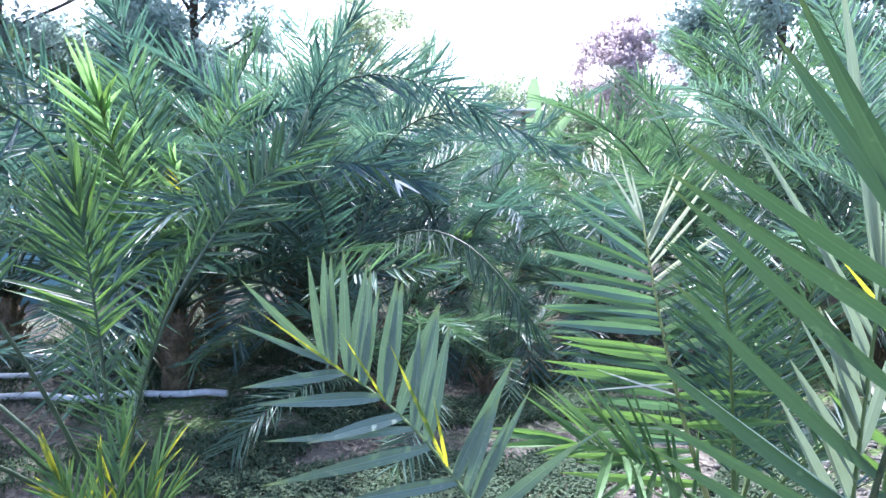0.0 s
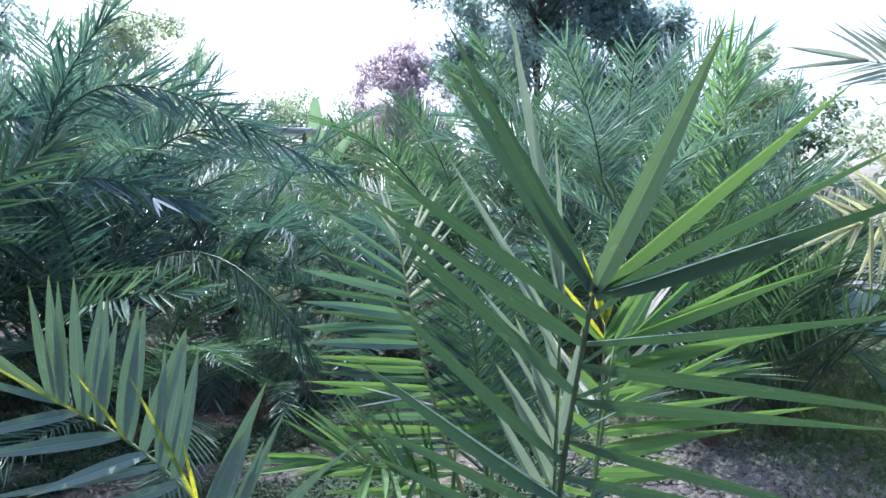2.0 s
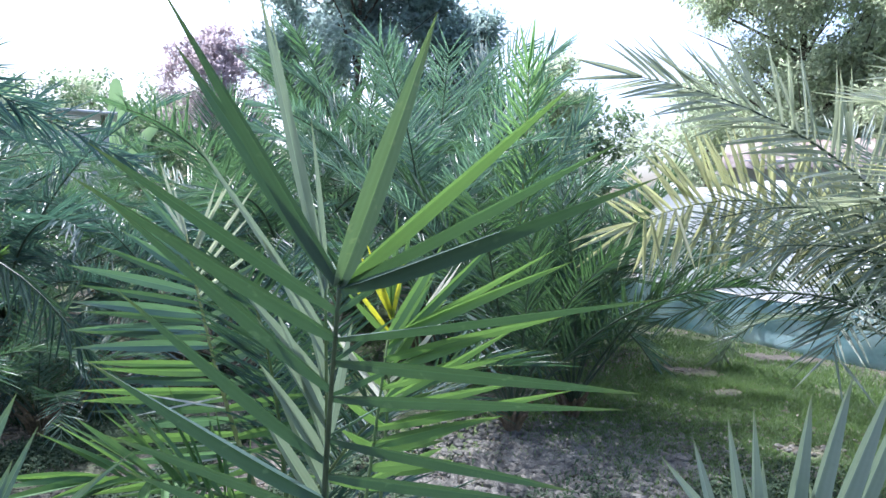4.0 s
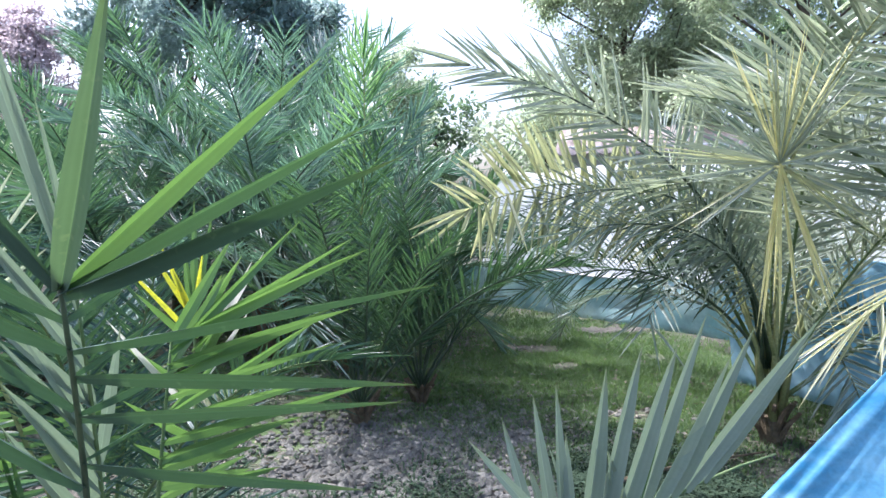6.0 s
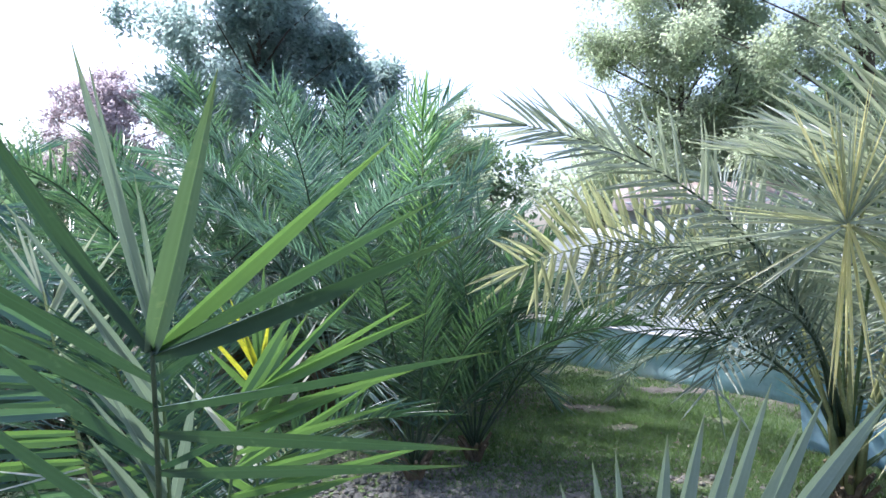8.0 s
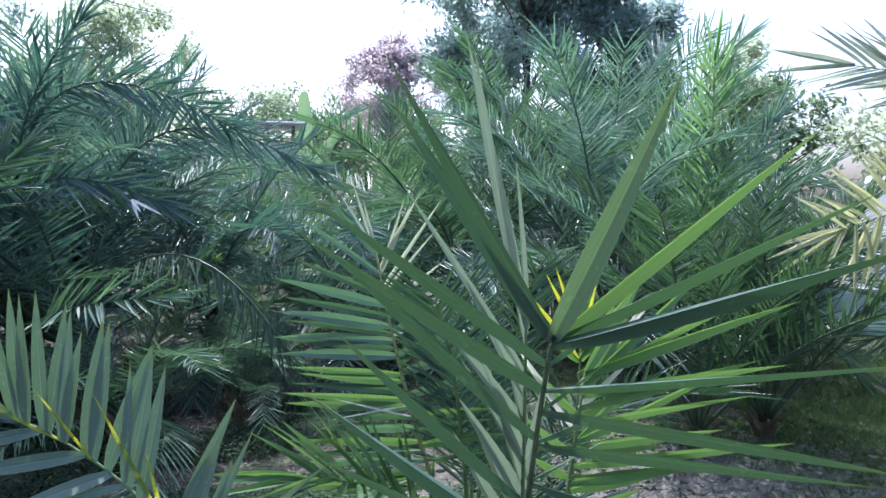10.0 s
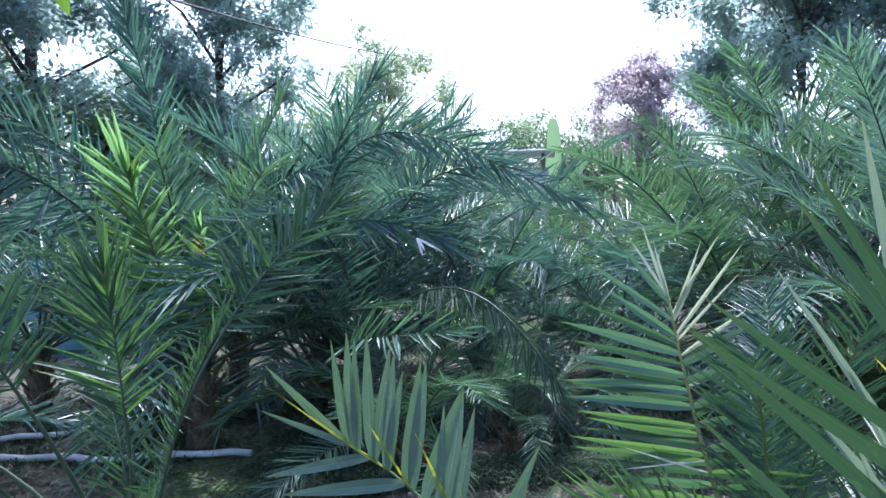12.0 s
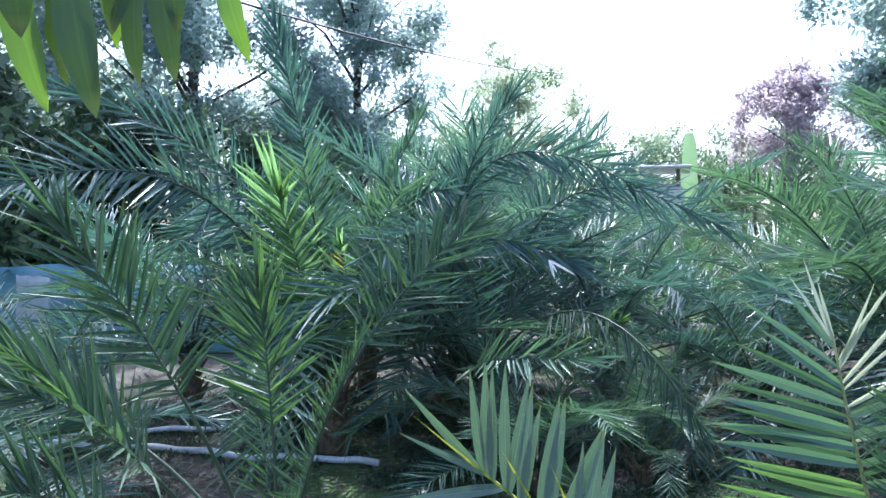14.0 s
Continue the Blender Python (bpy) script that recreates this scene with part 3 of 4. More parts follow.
# ---- yellow-streaked seedling in the grass ----
seedling = empty("date_palm", -1.15, 1.95)
tagged(seedling, "date palm seedling with yellow-streaked leaflets", "palm tree", "date palms in the plantation")
palm_base(seedling, 0.08, 0.035, random.Random(3))
for n, (dx, dy, z) in enumerate(((-0.13, -0.05, 0.58), (0.05, -0.1, 0.60), (0.18, 0.03, 0.50), (-0.03, 0.12, 0.62), (-0.2, 0.08, 0.46), (0.11, 0.1, 0.56))):
    key_frond(seedling, (-1.15, 1.95, 0.08), (-1.15 + dx * 0.4, 1.95 + dy * 0.4, z * 0.62), (-1.15 + dx, 1.95 + dy, z), (-dx, -dy - 0.4, 0.5), 141 + n, 0.19, 0.012, 14, 0.3, 46, 18, 15, 0.03, 9, 0.006, M_LIME, M_RACHIS, False, 0.22, 0.0)

# ---- palms just behind it ----
streaked = empty("date_palm", 0.80, 1.60)
tagged(streaked, "young date palm with yellow, lime and dry whitish leaflets", "palm tree", "date palms in the plantation")
palm_base(streaked, 0.10, 0.045, random.Random(5))
STREAK_YELLOW = ((0.993, 19, 180, 17.9, 11), (0.989, 26, 175, 17.8, 10), (0.982, 17, 155, 13.7, 9), (0.95, 34, 172, 21.0, 10), (0.985, 14, 60, 17.0, 9))
STREAK_LIME = ((0.999, 20, -82, 23.3, 14), (0.993, 21, -62, 21.7, 14), (0.989, 19, -113, 15.8, 14), (0.964, 30, 30, 21.2, 18), (0.95, 42, 160, 16.3, 18), (0.95, 27, 51, 18.7, 22), (0.925, 42, 35, 20.3, 24), (0.889, 39, 64, 24.0, 24), (0.836, 52, 53, 25.7, 24))
STREAK_GREEN = ((0.796, 57, 64, 24.6, 26), (0.746, 55, 59, 33.5, 24), (0.836, 43, 150, 21.1, 22), (0.746, 49, 141, 22.3, 24), (0.693, 55, 131, 21.1, 24), (0.693, 58, 61, 28.6, 24), (0.64, 60, 50, 30.0, 24), (0.60, 60, 130, 30.0, 24))
STREAK_PALE = ((0.9, 35, 46, 35.3, 13), (0.889, 33, 54, 34.8, 12), (0.85, 40, 62, 32.5, 16), (0.796, 35, 143, 32.1, 16))
set_frond(streaked, (0.80, 1.60, 0.1), (0.842, 1.508, 0.875), (0.822, 1.428, 1.214), (-0.35, -0.9, 0.15), 17, 0.008, M_RACHIS,
          ((M_YELLOW, STREAK_YELLOW), (M_LIME, STREAK_LIME), (M_LIME, STREAK_GREEN), (M_BLEACH, STREAK_PALE)))
front = date_palm(0.85, 2.45, 1.5, 17, 21, 0.2, M_NEAR, M_RACHIS, 38, 82, ((80, 240), (322, 360), (0, 28)), "young date palm, glossy green with a few yellow leaflets")
FRONT_LEFT = ((0.889, 46, -168, 26.3, 26), (0.846, 65, -169, 38.8, 30), (0.789, 71, -170, 38.8, 34), (0.746, 74, -171, 40.3, 34), (0.704, 76, -171, 40.2, 34), (0.486, 66, 172, 33.2, 34), (0.379, 62, 170, 46.5, 30), (0.979, 32, -167, 23.2, 18), (0.932, 45, -167, 34.8, 18))
FRONT_RIGHT = ((0.821, 66, 36, 26.8, 30), (0.775, 77, 35, 29.3, 30), (0.707, 73, 40, 27.1, 28), (0.657, 77, 38, 30.8, 30), (0.589, 76, 40, 32.6, 30))
FRONT_LIME = ((0.65, 74, -172, 38.3, 26), (0.629, 73, -173, 35.2, 30), (0.575, 74, -173, 42.5, 30), (0.55, 69, 179, 41.5, 32), (0.443, 66, 171, 44.4, 30), (0.321, 65, 171, 51.0, 34), (0.243, 61, 169, 50.9, 34), (0.521, 81, 43, 35.0, 30), (0.432, 77, 44, 38.1, 30))
FRONT_PALE = ((0.946, 38, 22, 29.8, 12), (0.937, 33, 24, 27.0, 10), (0.929, 35, 26, 26.0, 11), (0.896, 45, 19, 35.6, 12), (0.88, 50, 22, 30.0, 9), (0.993, 11, -160, 25.6, 11), (0.993, 6, -152, 18.2, 10), (0.985, 20, -165, 24.0, 9), (0.84, 60, 30, 27.0, 13), (0.76, 70, 34, 25.0, 12))
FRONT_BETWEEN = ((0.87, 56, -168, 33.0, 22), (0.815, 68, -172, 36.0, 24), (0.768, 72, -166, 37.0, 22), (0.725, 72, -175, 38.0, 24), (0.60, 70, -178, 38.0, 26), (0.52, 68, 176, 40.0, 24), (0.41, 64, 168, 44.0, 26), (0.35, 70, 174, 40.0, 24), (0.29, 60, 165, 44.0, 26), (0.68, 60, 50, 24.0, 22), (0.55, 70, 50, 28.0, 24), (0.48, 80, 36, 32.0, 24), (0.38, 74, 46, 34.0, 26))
FRONT_DEAD = ((0.557, 75, 159, 29.3, 6), (0.521, 54, 159, 30.7, 7), (0.414, 61, 157, 33.2, 6), (0.336, 69, 152, 33.8, 7), (0.375, 63, 155, 33.4, 6))
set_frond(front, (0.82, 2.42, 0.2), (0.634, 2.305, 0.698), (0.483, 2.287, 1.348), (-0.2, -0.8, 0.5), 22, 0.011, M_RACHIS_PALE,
          ((M_PALM, FRONT_LEFT), (M_DUSTY_SHEEN, FRONT_RIGHT), (M_LIME, FRONT_LIME), (M_SHADE, FRONT_BETWEEN), (M_PALE, FRONT_PALE), (M_BLEACH, FRONT_DEAD)), 0.01, 1.05, 0.0, 1.4)
key_frond(front, (0.82, 2.42, 0.2), (0.55, 2.20, 0.55), (0.25, 1.98, 0.72), (-0.2, -0.6, 0.8), 26, 0.36, 0.026, 18, 0.3, 62, 26, 14, 0.03, 9, 0.010, M_LIME, M_RACHIS, True, 0.03, 0.0)

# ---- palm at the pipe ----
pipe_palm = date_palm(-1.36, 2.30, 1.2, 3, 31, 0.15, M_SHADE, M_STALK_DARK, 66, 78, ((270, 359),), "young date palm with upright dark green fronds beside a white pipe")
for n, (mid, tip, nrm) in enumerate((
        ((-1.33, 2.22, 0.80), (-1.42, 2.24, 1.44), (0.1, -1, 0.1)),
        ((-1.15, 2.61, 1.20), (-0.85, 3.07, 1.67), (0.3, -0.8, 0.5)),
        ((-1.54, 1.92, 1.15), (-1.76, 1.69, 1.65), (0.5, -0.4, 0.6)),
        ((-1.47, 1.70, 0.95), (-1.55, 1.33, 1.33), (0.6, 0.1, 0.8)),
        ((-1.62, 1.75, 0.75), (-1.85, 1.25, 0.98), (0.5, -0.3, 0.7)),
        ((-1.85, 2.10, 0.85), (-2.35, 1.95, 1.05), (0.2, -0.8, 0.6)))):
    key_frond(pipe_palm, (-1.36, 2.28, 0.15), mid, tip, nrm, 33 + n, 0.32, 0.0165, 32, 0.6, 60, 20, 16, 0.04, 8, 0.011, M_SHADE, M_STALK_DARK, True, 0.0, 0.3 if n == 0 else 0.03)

# ---- tall palm behind the pipe ----
tall = date_palm(-2.35, 4.6, 2.2, 15, 41, 0.55, M_PALM, M_STALK_DARK, 28, 80, (), "tall young date palm with feathery blue-green fronds", 0.1)
key_frond(tall, (-2.33, 4.55, 0.6), (-2.26, 4.04, 2.10), (-2.46, 3.96, 3.0), (0.2, -1, 0.0), 42, 0.36, 0.022, 48, 0.25, 55, 22, 14, 0.04, 6, 0.014, M_BLUE, M_STALK_DARK)
key_frond(tall, (-2.36, 4.5, 0.6), (-2.64, 3.68, 2.05), (-3.06, 2.99, 2.40), (0.6, -0.7, 0.4), 43, 0.36, 0.022, 46, 0.25, 58, 22, 24, 0.05, 6, 0.014, M_BLUE, M_STALK_DARK)
key_frond(tall, (-2.38, 4.5, 0.6), (-2.75, 2.95, 1.98), (-2.88, 2.2, 1.78), (0.6, -0.7, 0.35), 44, 0.38, 0.020, 50, 0.25, 62, 24, 8, 0.06, 8, 0.014, M_BLUE, M_STALK_DARK)
key_frond(tall, (-2.33, 4.5, 0.6), (-2.12, 3.75, 1.35), (-2.03, 3.32, 1.88), (0.2, -1, 0.3), 45, 0.46, 0.030, 34, 0.25, 52, 26, 18, 0.05, 6, 0.014, M_BRIGHT, M_RACHIS, True, 0.0, 0.1)
key_frond(tall, (-2.33, 4.5, 0.6), (-1.9, 3.9, 1.3), (-1.72, 3.5, 1.58), (0.2, -1, 0.3), 46, 0.30, 0.028, 16, 0.4, 50, 24, 20, 0.05, 6, 0.010, M_BRIGHT, M_RACHIS, True, 0.1, 0.0, face=0.0)

# ---- the dense palms in the middle ----
mid_palm = date_palm(-1.3, 5.1, 2.4, 28, 51, 0.5, M_BLUE, M_STALK_DARK, 26, 76, ((282, 360), (0, 16)), "dense date palm with blue-green arching fronds", 0.1, 0.0, 1.3)
key_frond(mid_palm, (-1.5, 5.05, 0.6), (-1.10, 4.92, 2.26), (-0.18, 4.87, 2.0), (0, -1, 0.25), 52, 0.42, 0.020, 60, 0.25, 58, 24, 8, 0.06, 8, 0.014, M_BLUE, M_STALK_DARK)
key_frond(mid_palm, (-1.4, 5.0, 0.6), (-1.24, 4.51, 1.61), (-0.57, 4.42, 1.50), (0, -0.9, 0.4), 53, 0.34, 0.022, 44, 0.25, 60, 22, 10, 0.08, 8, 0.014, M_BLUE, M_STALK_DARK, False, 0.02, 0.06)
key_frond(mid_palm, (-1.3, 5.0, 0.6), (-0.24, 4.07, 1.14), (0.16, 3.73, 0.74), (0.2, -0.3, 0.9), 54, 0.3, 0.013, 56, 0.25, 60, 22, -40, 0.12, 10, 0.011, M_DEEP, M_STALK_DARK)
date_palm(-0.75, 4.3, 1.25, 13, 62, 0.15, M_PALM, M_STALK_DARK, 25, 78, (), "", 0.05, 20.0, 0.8)
key_frond(mid_palm, (-1.2, 5.1, 0.6), (-0.55, 5.05, 2.0), (0.35, 5.2, 1.75), (0, -1, 0.3), 56, 0.38, 0.018, 54, 0.25, 58, 24, 8, 0.08, 9, 0.013, M_BLUE, M_STALK_DARK)
key_frond(mid_palm, (-1.4, 5.1, 0.6), (-1.45, 4.9, 2.0), (-1.05, 4.7, 2.62), (0, -1, 0.2), 57, 0.36, 0.018, 52, 0.25, 52, 24, 12, 0.06, 8, 0.013, M_BLUE, M_STALK_DARK)
key_frond(mid_palm, (-1.5, 5.1, 0.6), (-1.75, 4.6, 1.85), (-1.35, 4.2, 1.95), (0, -1, 0.3), 58, 0.36, 0.018, 48, 0.25, 58, 24, 8, 0.08, 9, 0.013, M_BLUE, M_STALK_DARK)
for n, (d, ln) in enumerate((((0.85, -0.2, -0.42), 0.19), ((0.25, -0.3, -0.6), 0.13), ((0.5, -0.4, -0.62), 0.10))):
    vs, fs = blade(Vector((-0.66, 4.14, 1.51)) - Vector(mid_palm.location), Vector(d).normalized(), Vector((0.1, -0.8, 0.5)), ln, 0.017, 0.02, 0.3)
    mark_blades(link_mesh("dead_leaflet", vs, fs, M_BLEACH, mid_palm, "bleached white dead leaflet").data)
key_frond(mid_palm, (-1.2, 5.05, 0.5), (-0.5, 4.6, 0.95), (-0.25, 4.25, 1.14), (0, -0.9, 0.4), 59, 0.2, 0.015, 22, 0.4, 55, 24, 14, 0.06, 12, 0.010, M_LIME, M_STALK_DARK)
key_frond(mid_palm, (-1.15, 4.9, 0.5), (-0.72, 3.45, 1.02), (-0.38, 3.2, 1.08), (0.1, -0.8, 0.6), 63, 0.28, 0.018, 22, 0.45, 50, 26, 18, 0.03, 8, 0.009, M_PALM, M_STALK_DARK, face=0.1)
small = date_palm(-0.12, 4.75, 0.95, 12, 61, 0.1, M_PALM, M_STALK_DARK, 35, 85, (), "small date palm seedling with thin dark fronds", 0.04)

ROWS_OF_PALMS = (
    (-3.6, 3.1, 1.5, 16, 0.18, "b"), (-4.3, 5.4, 2.4, 20, 0.5, "b"), (-3.1, 6.8, 2.6, 22, 0.6, "b"), (-6.6, 9.4, 2.4, 18, 0.6, "b"),
    (-2.0, 6.2, 2.7, 20, 0.7, "b"), (-0.5, 6.5, 2.2, 20, 0.45, "b"), (0.75, 6.2, 1.9, 17, 0.35, "b"), (-1.2, 8.6, 2.6, 20, 0.6, "b"),
    (1.3, 8.6, 2.3, 20, 0.5, "p"), (1.9, 6.9, 2.5, 22, 0.65, "p"), (2.61, 3.68, 1.75, 12, 0.08, "u"), (3.17, 3.79, 1.75, 11, 0.08, "u"),
    (3.0, 5.9, 2.6, 22, 0.6, "m"), (3.9, 7.6, 2.9, 22, 1.0, "m"), (4.9, 6.4, 2.2, 20, 0.5, "p"), (6.0, 8.6, 2.4, 18, 0.6, "p"),
    (3.3, 9.2, 2.8, 20, 1.3, "p"), (5.0, 9.0, 2.8, 18, 1.3, "p"), (-1.5, 6.2, 2.15, 20, 0.85, "t"), (2.6, 10.4, 2.5, 18, 0.6, "p"), (0.2, 10.6, 2.3, 18, 0.5, "p"), (-2.6, 10.6, 2.6, 18, 0.6, "b"), (4.8, 10.8, 2.6, 18, 0.7, "p"),
    (1.0, 12.5, 2.3, 16, 0.5, "p"), (-0.9, 13.0, 2.4, 16, 0.5, "p"), (3.6, 13.0, 2.4, 16, 0.6, "p"),
)
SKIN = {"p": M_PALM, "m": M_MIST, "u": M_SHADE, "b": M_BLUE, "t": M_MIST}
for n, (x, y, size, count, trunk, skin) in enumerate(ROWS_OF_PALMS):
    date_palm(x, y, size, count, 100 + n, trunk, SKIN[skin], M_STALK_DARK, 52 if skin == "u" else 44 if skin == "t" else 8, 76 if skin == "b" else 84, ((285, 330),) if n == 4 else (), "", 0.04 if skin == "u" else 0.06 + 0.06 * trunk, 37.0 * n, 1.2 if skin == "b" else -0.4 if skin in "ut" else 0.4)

# tall palm with upright light fronds on the grass side
top_palm = date_palm(3.3, 5.05, 2.0, 12, 70, 0.3, M_MIST, M_RACHIS, 40, 84, (), "slim date palm with tall upright light green fronds", 0.06)
key_frond(top_palm, (3.3, 5.0, 0.3), (3.24, 4.62, 1.45), (3.13, 4.40, 2.52), (-0.5, -1, 0.1), 71, 0.42, 0.024, 36, 0.25, 50, 30, 12, 0.03, 6, 0.014, M_BRIGHT, M_RACHIS_PALE)
key_frond(top_palm, (3.3, 5.0, 0.3), (3.55, 4.75, 1.6), (3.85, 4.7, 2.15), (-0.5, -1, 0.1), 72, 0.42, 0.021, 36, 0.25, 50, 26, 14, 0.03, 8, 0.014, M_MIST, M_RACHIS)

# palm whose thin grey-green fronds hang before the house
veil = date_palm(5.45, 2.5, 2.3, 18, 73, 0.4, M_GREY, M_STALK_DARK, 28, 80, (), "date palm with thin grey-green fronds before the white sheet", 0.08, 50.0, 0.8)

# ---- palm by the net, sunlight on its leaflets painted as pale leaf colours ----
pale = date_palm(4.28, 1.84, 2.2, 13, 81, 0.2, M_PALE, M_RACHIS, 42, 82, ((105, 250),), "date palm with fronds coloured pale for sunlight and hanging straw leaflets", 0.055)
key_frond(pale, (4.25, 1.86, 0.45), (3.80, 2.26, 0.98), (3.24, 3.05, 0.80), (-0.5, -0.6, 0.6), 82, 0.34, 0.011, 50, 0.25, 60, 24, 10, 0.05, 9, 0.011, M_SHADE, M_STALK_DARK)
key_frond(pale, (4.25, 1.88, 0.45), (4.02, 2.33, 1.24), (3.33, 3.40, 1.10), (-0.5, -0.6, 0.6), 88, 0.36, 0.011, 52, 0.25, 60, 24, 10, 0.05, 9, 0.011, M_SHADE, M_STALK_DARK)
key_frond(pale, (4.22, 1.88, 0.45), (3.70, 1.95, 1.22), (3.18, 2.35, 1.28), (-0.6, -0.6, 0.4), 89, 0.42, 0.012, 46, 0.25, 66, 34, 10, 0.04, 9, 0.011, M_GREY, M_STALK_DARK, face=0.6)
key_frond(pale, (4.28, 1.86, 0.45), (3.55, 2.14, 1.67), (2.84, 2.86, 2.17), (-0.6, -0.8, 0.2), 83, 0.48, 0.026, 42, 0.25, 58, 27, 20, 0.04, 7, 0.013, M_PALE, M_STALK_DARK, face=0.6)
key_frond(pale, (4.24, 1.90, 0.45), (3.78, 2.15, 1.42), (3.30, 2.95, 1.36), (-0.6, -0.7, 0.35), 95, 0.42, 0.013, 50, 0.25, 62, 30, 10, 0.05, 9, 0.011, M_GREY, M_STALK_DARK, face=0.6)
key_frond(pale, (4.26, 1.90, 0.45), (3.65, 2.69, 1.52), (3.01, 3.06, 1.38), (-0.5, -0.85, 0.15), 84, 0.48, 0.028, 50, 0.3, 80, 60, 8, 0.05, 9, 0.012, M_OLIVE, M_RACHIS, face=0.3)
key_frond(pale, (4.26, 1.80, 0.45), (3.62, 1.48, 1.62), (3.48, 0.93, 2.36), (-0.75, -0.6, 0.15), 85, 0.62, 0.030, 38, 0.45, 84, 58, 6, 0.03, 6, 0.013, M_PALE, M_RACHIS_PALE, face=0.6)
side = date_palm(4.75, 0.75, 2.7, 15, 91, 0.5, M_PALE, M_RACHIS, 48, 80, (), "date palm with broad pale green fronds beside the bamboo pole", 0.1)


key_frond(side, (4.6, 0.8, 0.6), (3.6, 0.75, 1.22), (2.95, 0.95, 1.0), (-0.1, -0.1, 1), 92, 0.42, 0.012, 30, 0.3, 40, 18, -30, 0.10, 10, 0.010, M_OLIVE, M_RACHIS_PALE, face=0.6)
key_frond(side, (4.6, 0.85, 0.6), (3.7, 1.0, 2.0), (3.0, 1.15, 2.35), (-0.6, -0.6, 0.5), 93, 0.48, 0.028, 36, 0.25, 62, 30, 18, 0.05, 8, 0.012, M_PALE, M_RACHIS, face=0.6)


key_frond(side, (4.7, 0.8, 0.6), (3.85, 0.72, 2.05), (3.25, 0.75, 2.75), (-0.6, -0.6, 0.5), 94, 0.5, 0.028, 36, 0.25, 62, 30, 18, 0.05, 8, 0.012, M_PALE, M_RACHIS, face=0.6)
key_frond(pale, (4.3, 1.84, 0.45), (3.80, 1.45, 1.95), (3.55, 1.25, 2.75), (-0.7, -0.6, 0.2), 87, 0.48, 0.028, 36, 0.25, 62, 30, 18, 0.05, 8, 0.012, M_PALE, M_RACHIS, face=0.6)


def hanging_straw():
    """The dry leaflets that hang from the pale frond's end, and the thin ones that stand out round it."""
    rng = random.Random(86)
    knot = Vector((3.36, 1.42, 1.58)) - Vector(pale.location)
    out, right = Vector((-0.83, -0.55, 0.05)), Vector((0.55, -0.83, 0.0))
    for k in range(17):
        spread = rng.gauss(-0.03, 0.035) if k < 9 else rng.uniform(0.12, 0.42)
        d = (right * spread - Vector((0, 0, 1)) + out * rng.uniform(0.0, 0.12)).normalized()
        vs, fs = blade(knot + out * rng.uniform(0.0, 0.03), d, out, rng.uniform(0.55, 0.80), 0.0125, 0.0, 0.5, rng.gauss(0, 0.5))
        mark_blades(link_mesh("dry_leaflet", vs, fs, M_STRAW, pale, "straw-yellow hanging leaflet").data)
    for k in range(56):
        a = radians(rng.uniform(-48, 222) if k < 44 else rng.uniform(62, 118))
        d = right * math.cos(a) + Vector((0, 0, math.sin(a))) + out * rng.uniform(-0.15, 0.35)
        up = 60 < math.degrees(a) < 120
        vs, fs = blade(knot, d.normalized(), out, rng.uniform(0.42, 0.66), 0.010 if up else 0.012, 0.01, 0.6, rng.gauss(0, 0.6))
        mark_blades(link_mesh("leaflet", vs, fs, M_STRAW if up and rng.random() < 0.5 else rng.choice((M_PALE, M_PALE, M_OLIVE)), pale).data)
    ring = [knot + right * 0.022 * math.cos(q * 0.7) + out * 0.022 * math.sin(q * 0.7) + Vector((0, 0, 0.004 * math.sin(q * 2.1) - 0.012)) for q in range(10)]
    link_mesh("tie", *tube(ring, [0.006] * 10, 6), M_STRAW, pale, "twisted dry leaf tied as a knot", True)
    for k in range(9):
        a = rng.uniform(0, 6.28)
        out = Vector((math.cos(a), math.sin(a), 0))
        pts = [out * 0.05 + Vector((0, 0, 0.15)), out * 0.10 + Vector((0, 0, 0.55)), out * 0.24 + Vector((0, 0, 1.05 + rng.uniform(-0.2, 0.2)))]
        link_mesh("stalk", *tube(pts, [0.026, 0.016, 0.009], 7), M_RACHIS_PALE, pale, "", True)


hanging_straw()


# ---- trees ----
def leaf_cloud(lobes, count, size, rng, droop=0.2, hollow=0.55):
    """Leaves in clumps through a few uneven lobes (centre, radii)."""
    verts, faces = [], []
    vol = [r[0] * r[1] * r[2] for _, r in lobes]
    for k in range(count // 9):
        c, r = rng.choices(lobes, vol)[0]
        d = Vector((rng.gauss(0, 1), rng.gauss(0, 1), rng.gauss(0, 1))).normalized()
        q = hollow + (1 - hollow) * rng.random() ** 0.7
        wob = 0.75 + 0.5 * noise.noise(Vector(c) * 0.7 + d * 2.1)
        p = Vector(c) + Vector((d[0] * r[0], d[1] * r[1], d[2] * r[2])) * (q * wob)
        twig = (d + Vector((0, 0, -droop))).normalized()
        for j in range(9):
            pp = p + Vector((rng.gauss(0, 1), rng.gauss(0, 1), rng.gauss(0, 1))) * size * 0.9
            ld = (twig + Vector((rng.gauss(0, 0.7), rng.gauss(0, 0.7), rng.gauss(0, 0.6)))).normalized()
            n = Vector((rng.gauss(0, 0.6), rng.gauss(0, 0.6), 1)).normalized()
            s = ld.cross(n)
            if s.length < 0.05:
                continue
            s.normalize()
            n = s.cross(ld)
            ln, w = size * rng.uniform(0.7, 1.3), size * rng.uniform(0.2, 0.32)
            b = len(verts)
            verts += [pp, pp + ld * ln * 0.5 + s * w + n * w * 0.3, pp + ld * ln, pp + ld * ln * 0.5 - s * w + n * w * 0.3]
            faces += [(b, b + 1, b + 2), (b, b + 2, b + 3)]
    return verts, faces


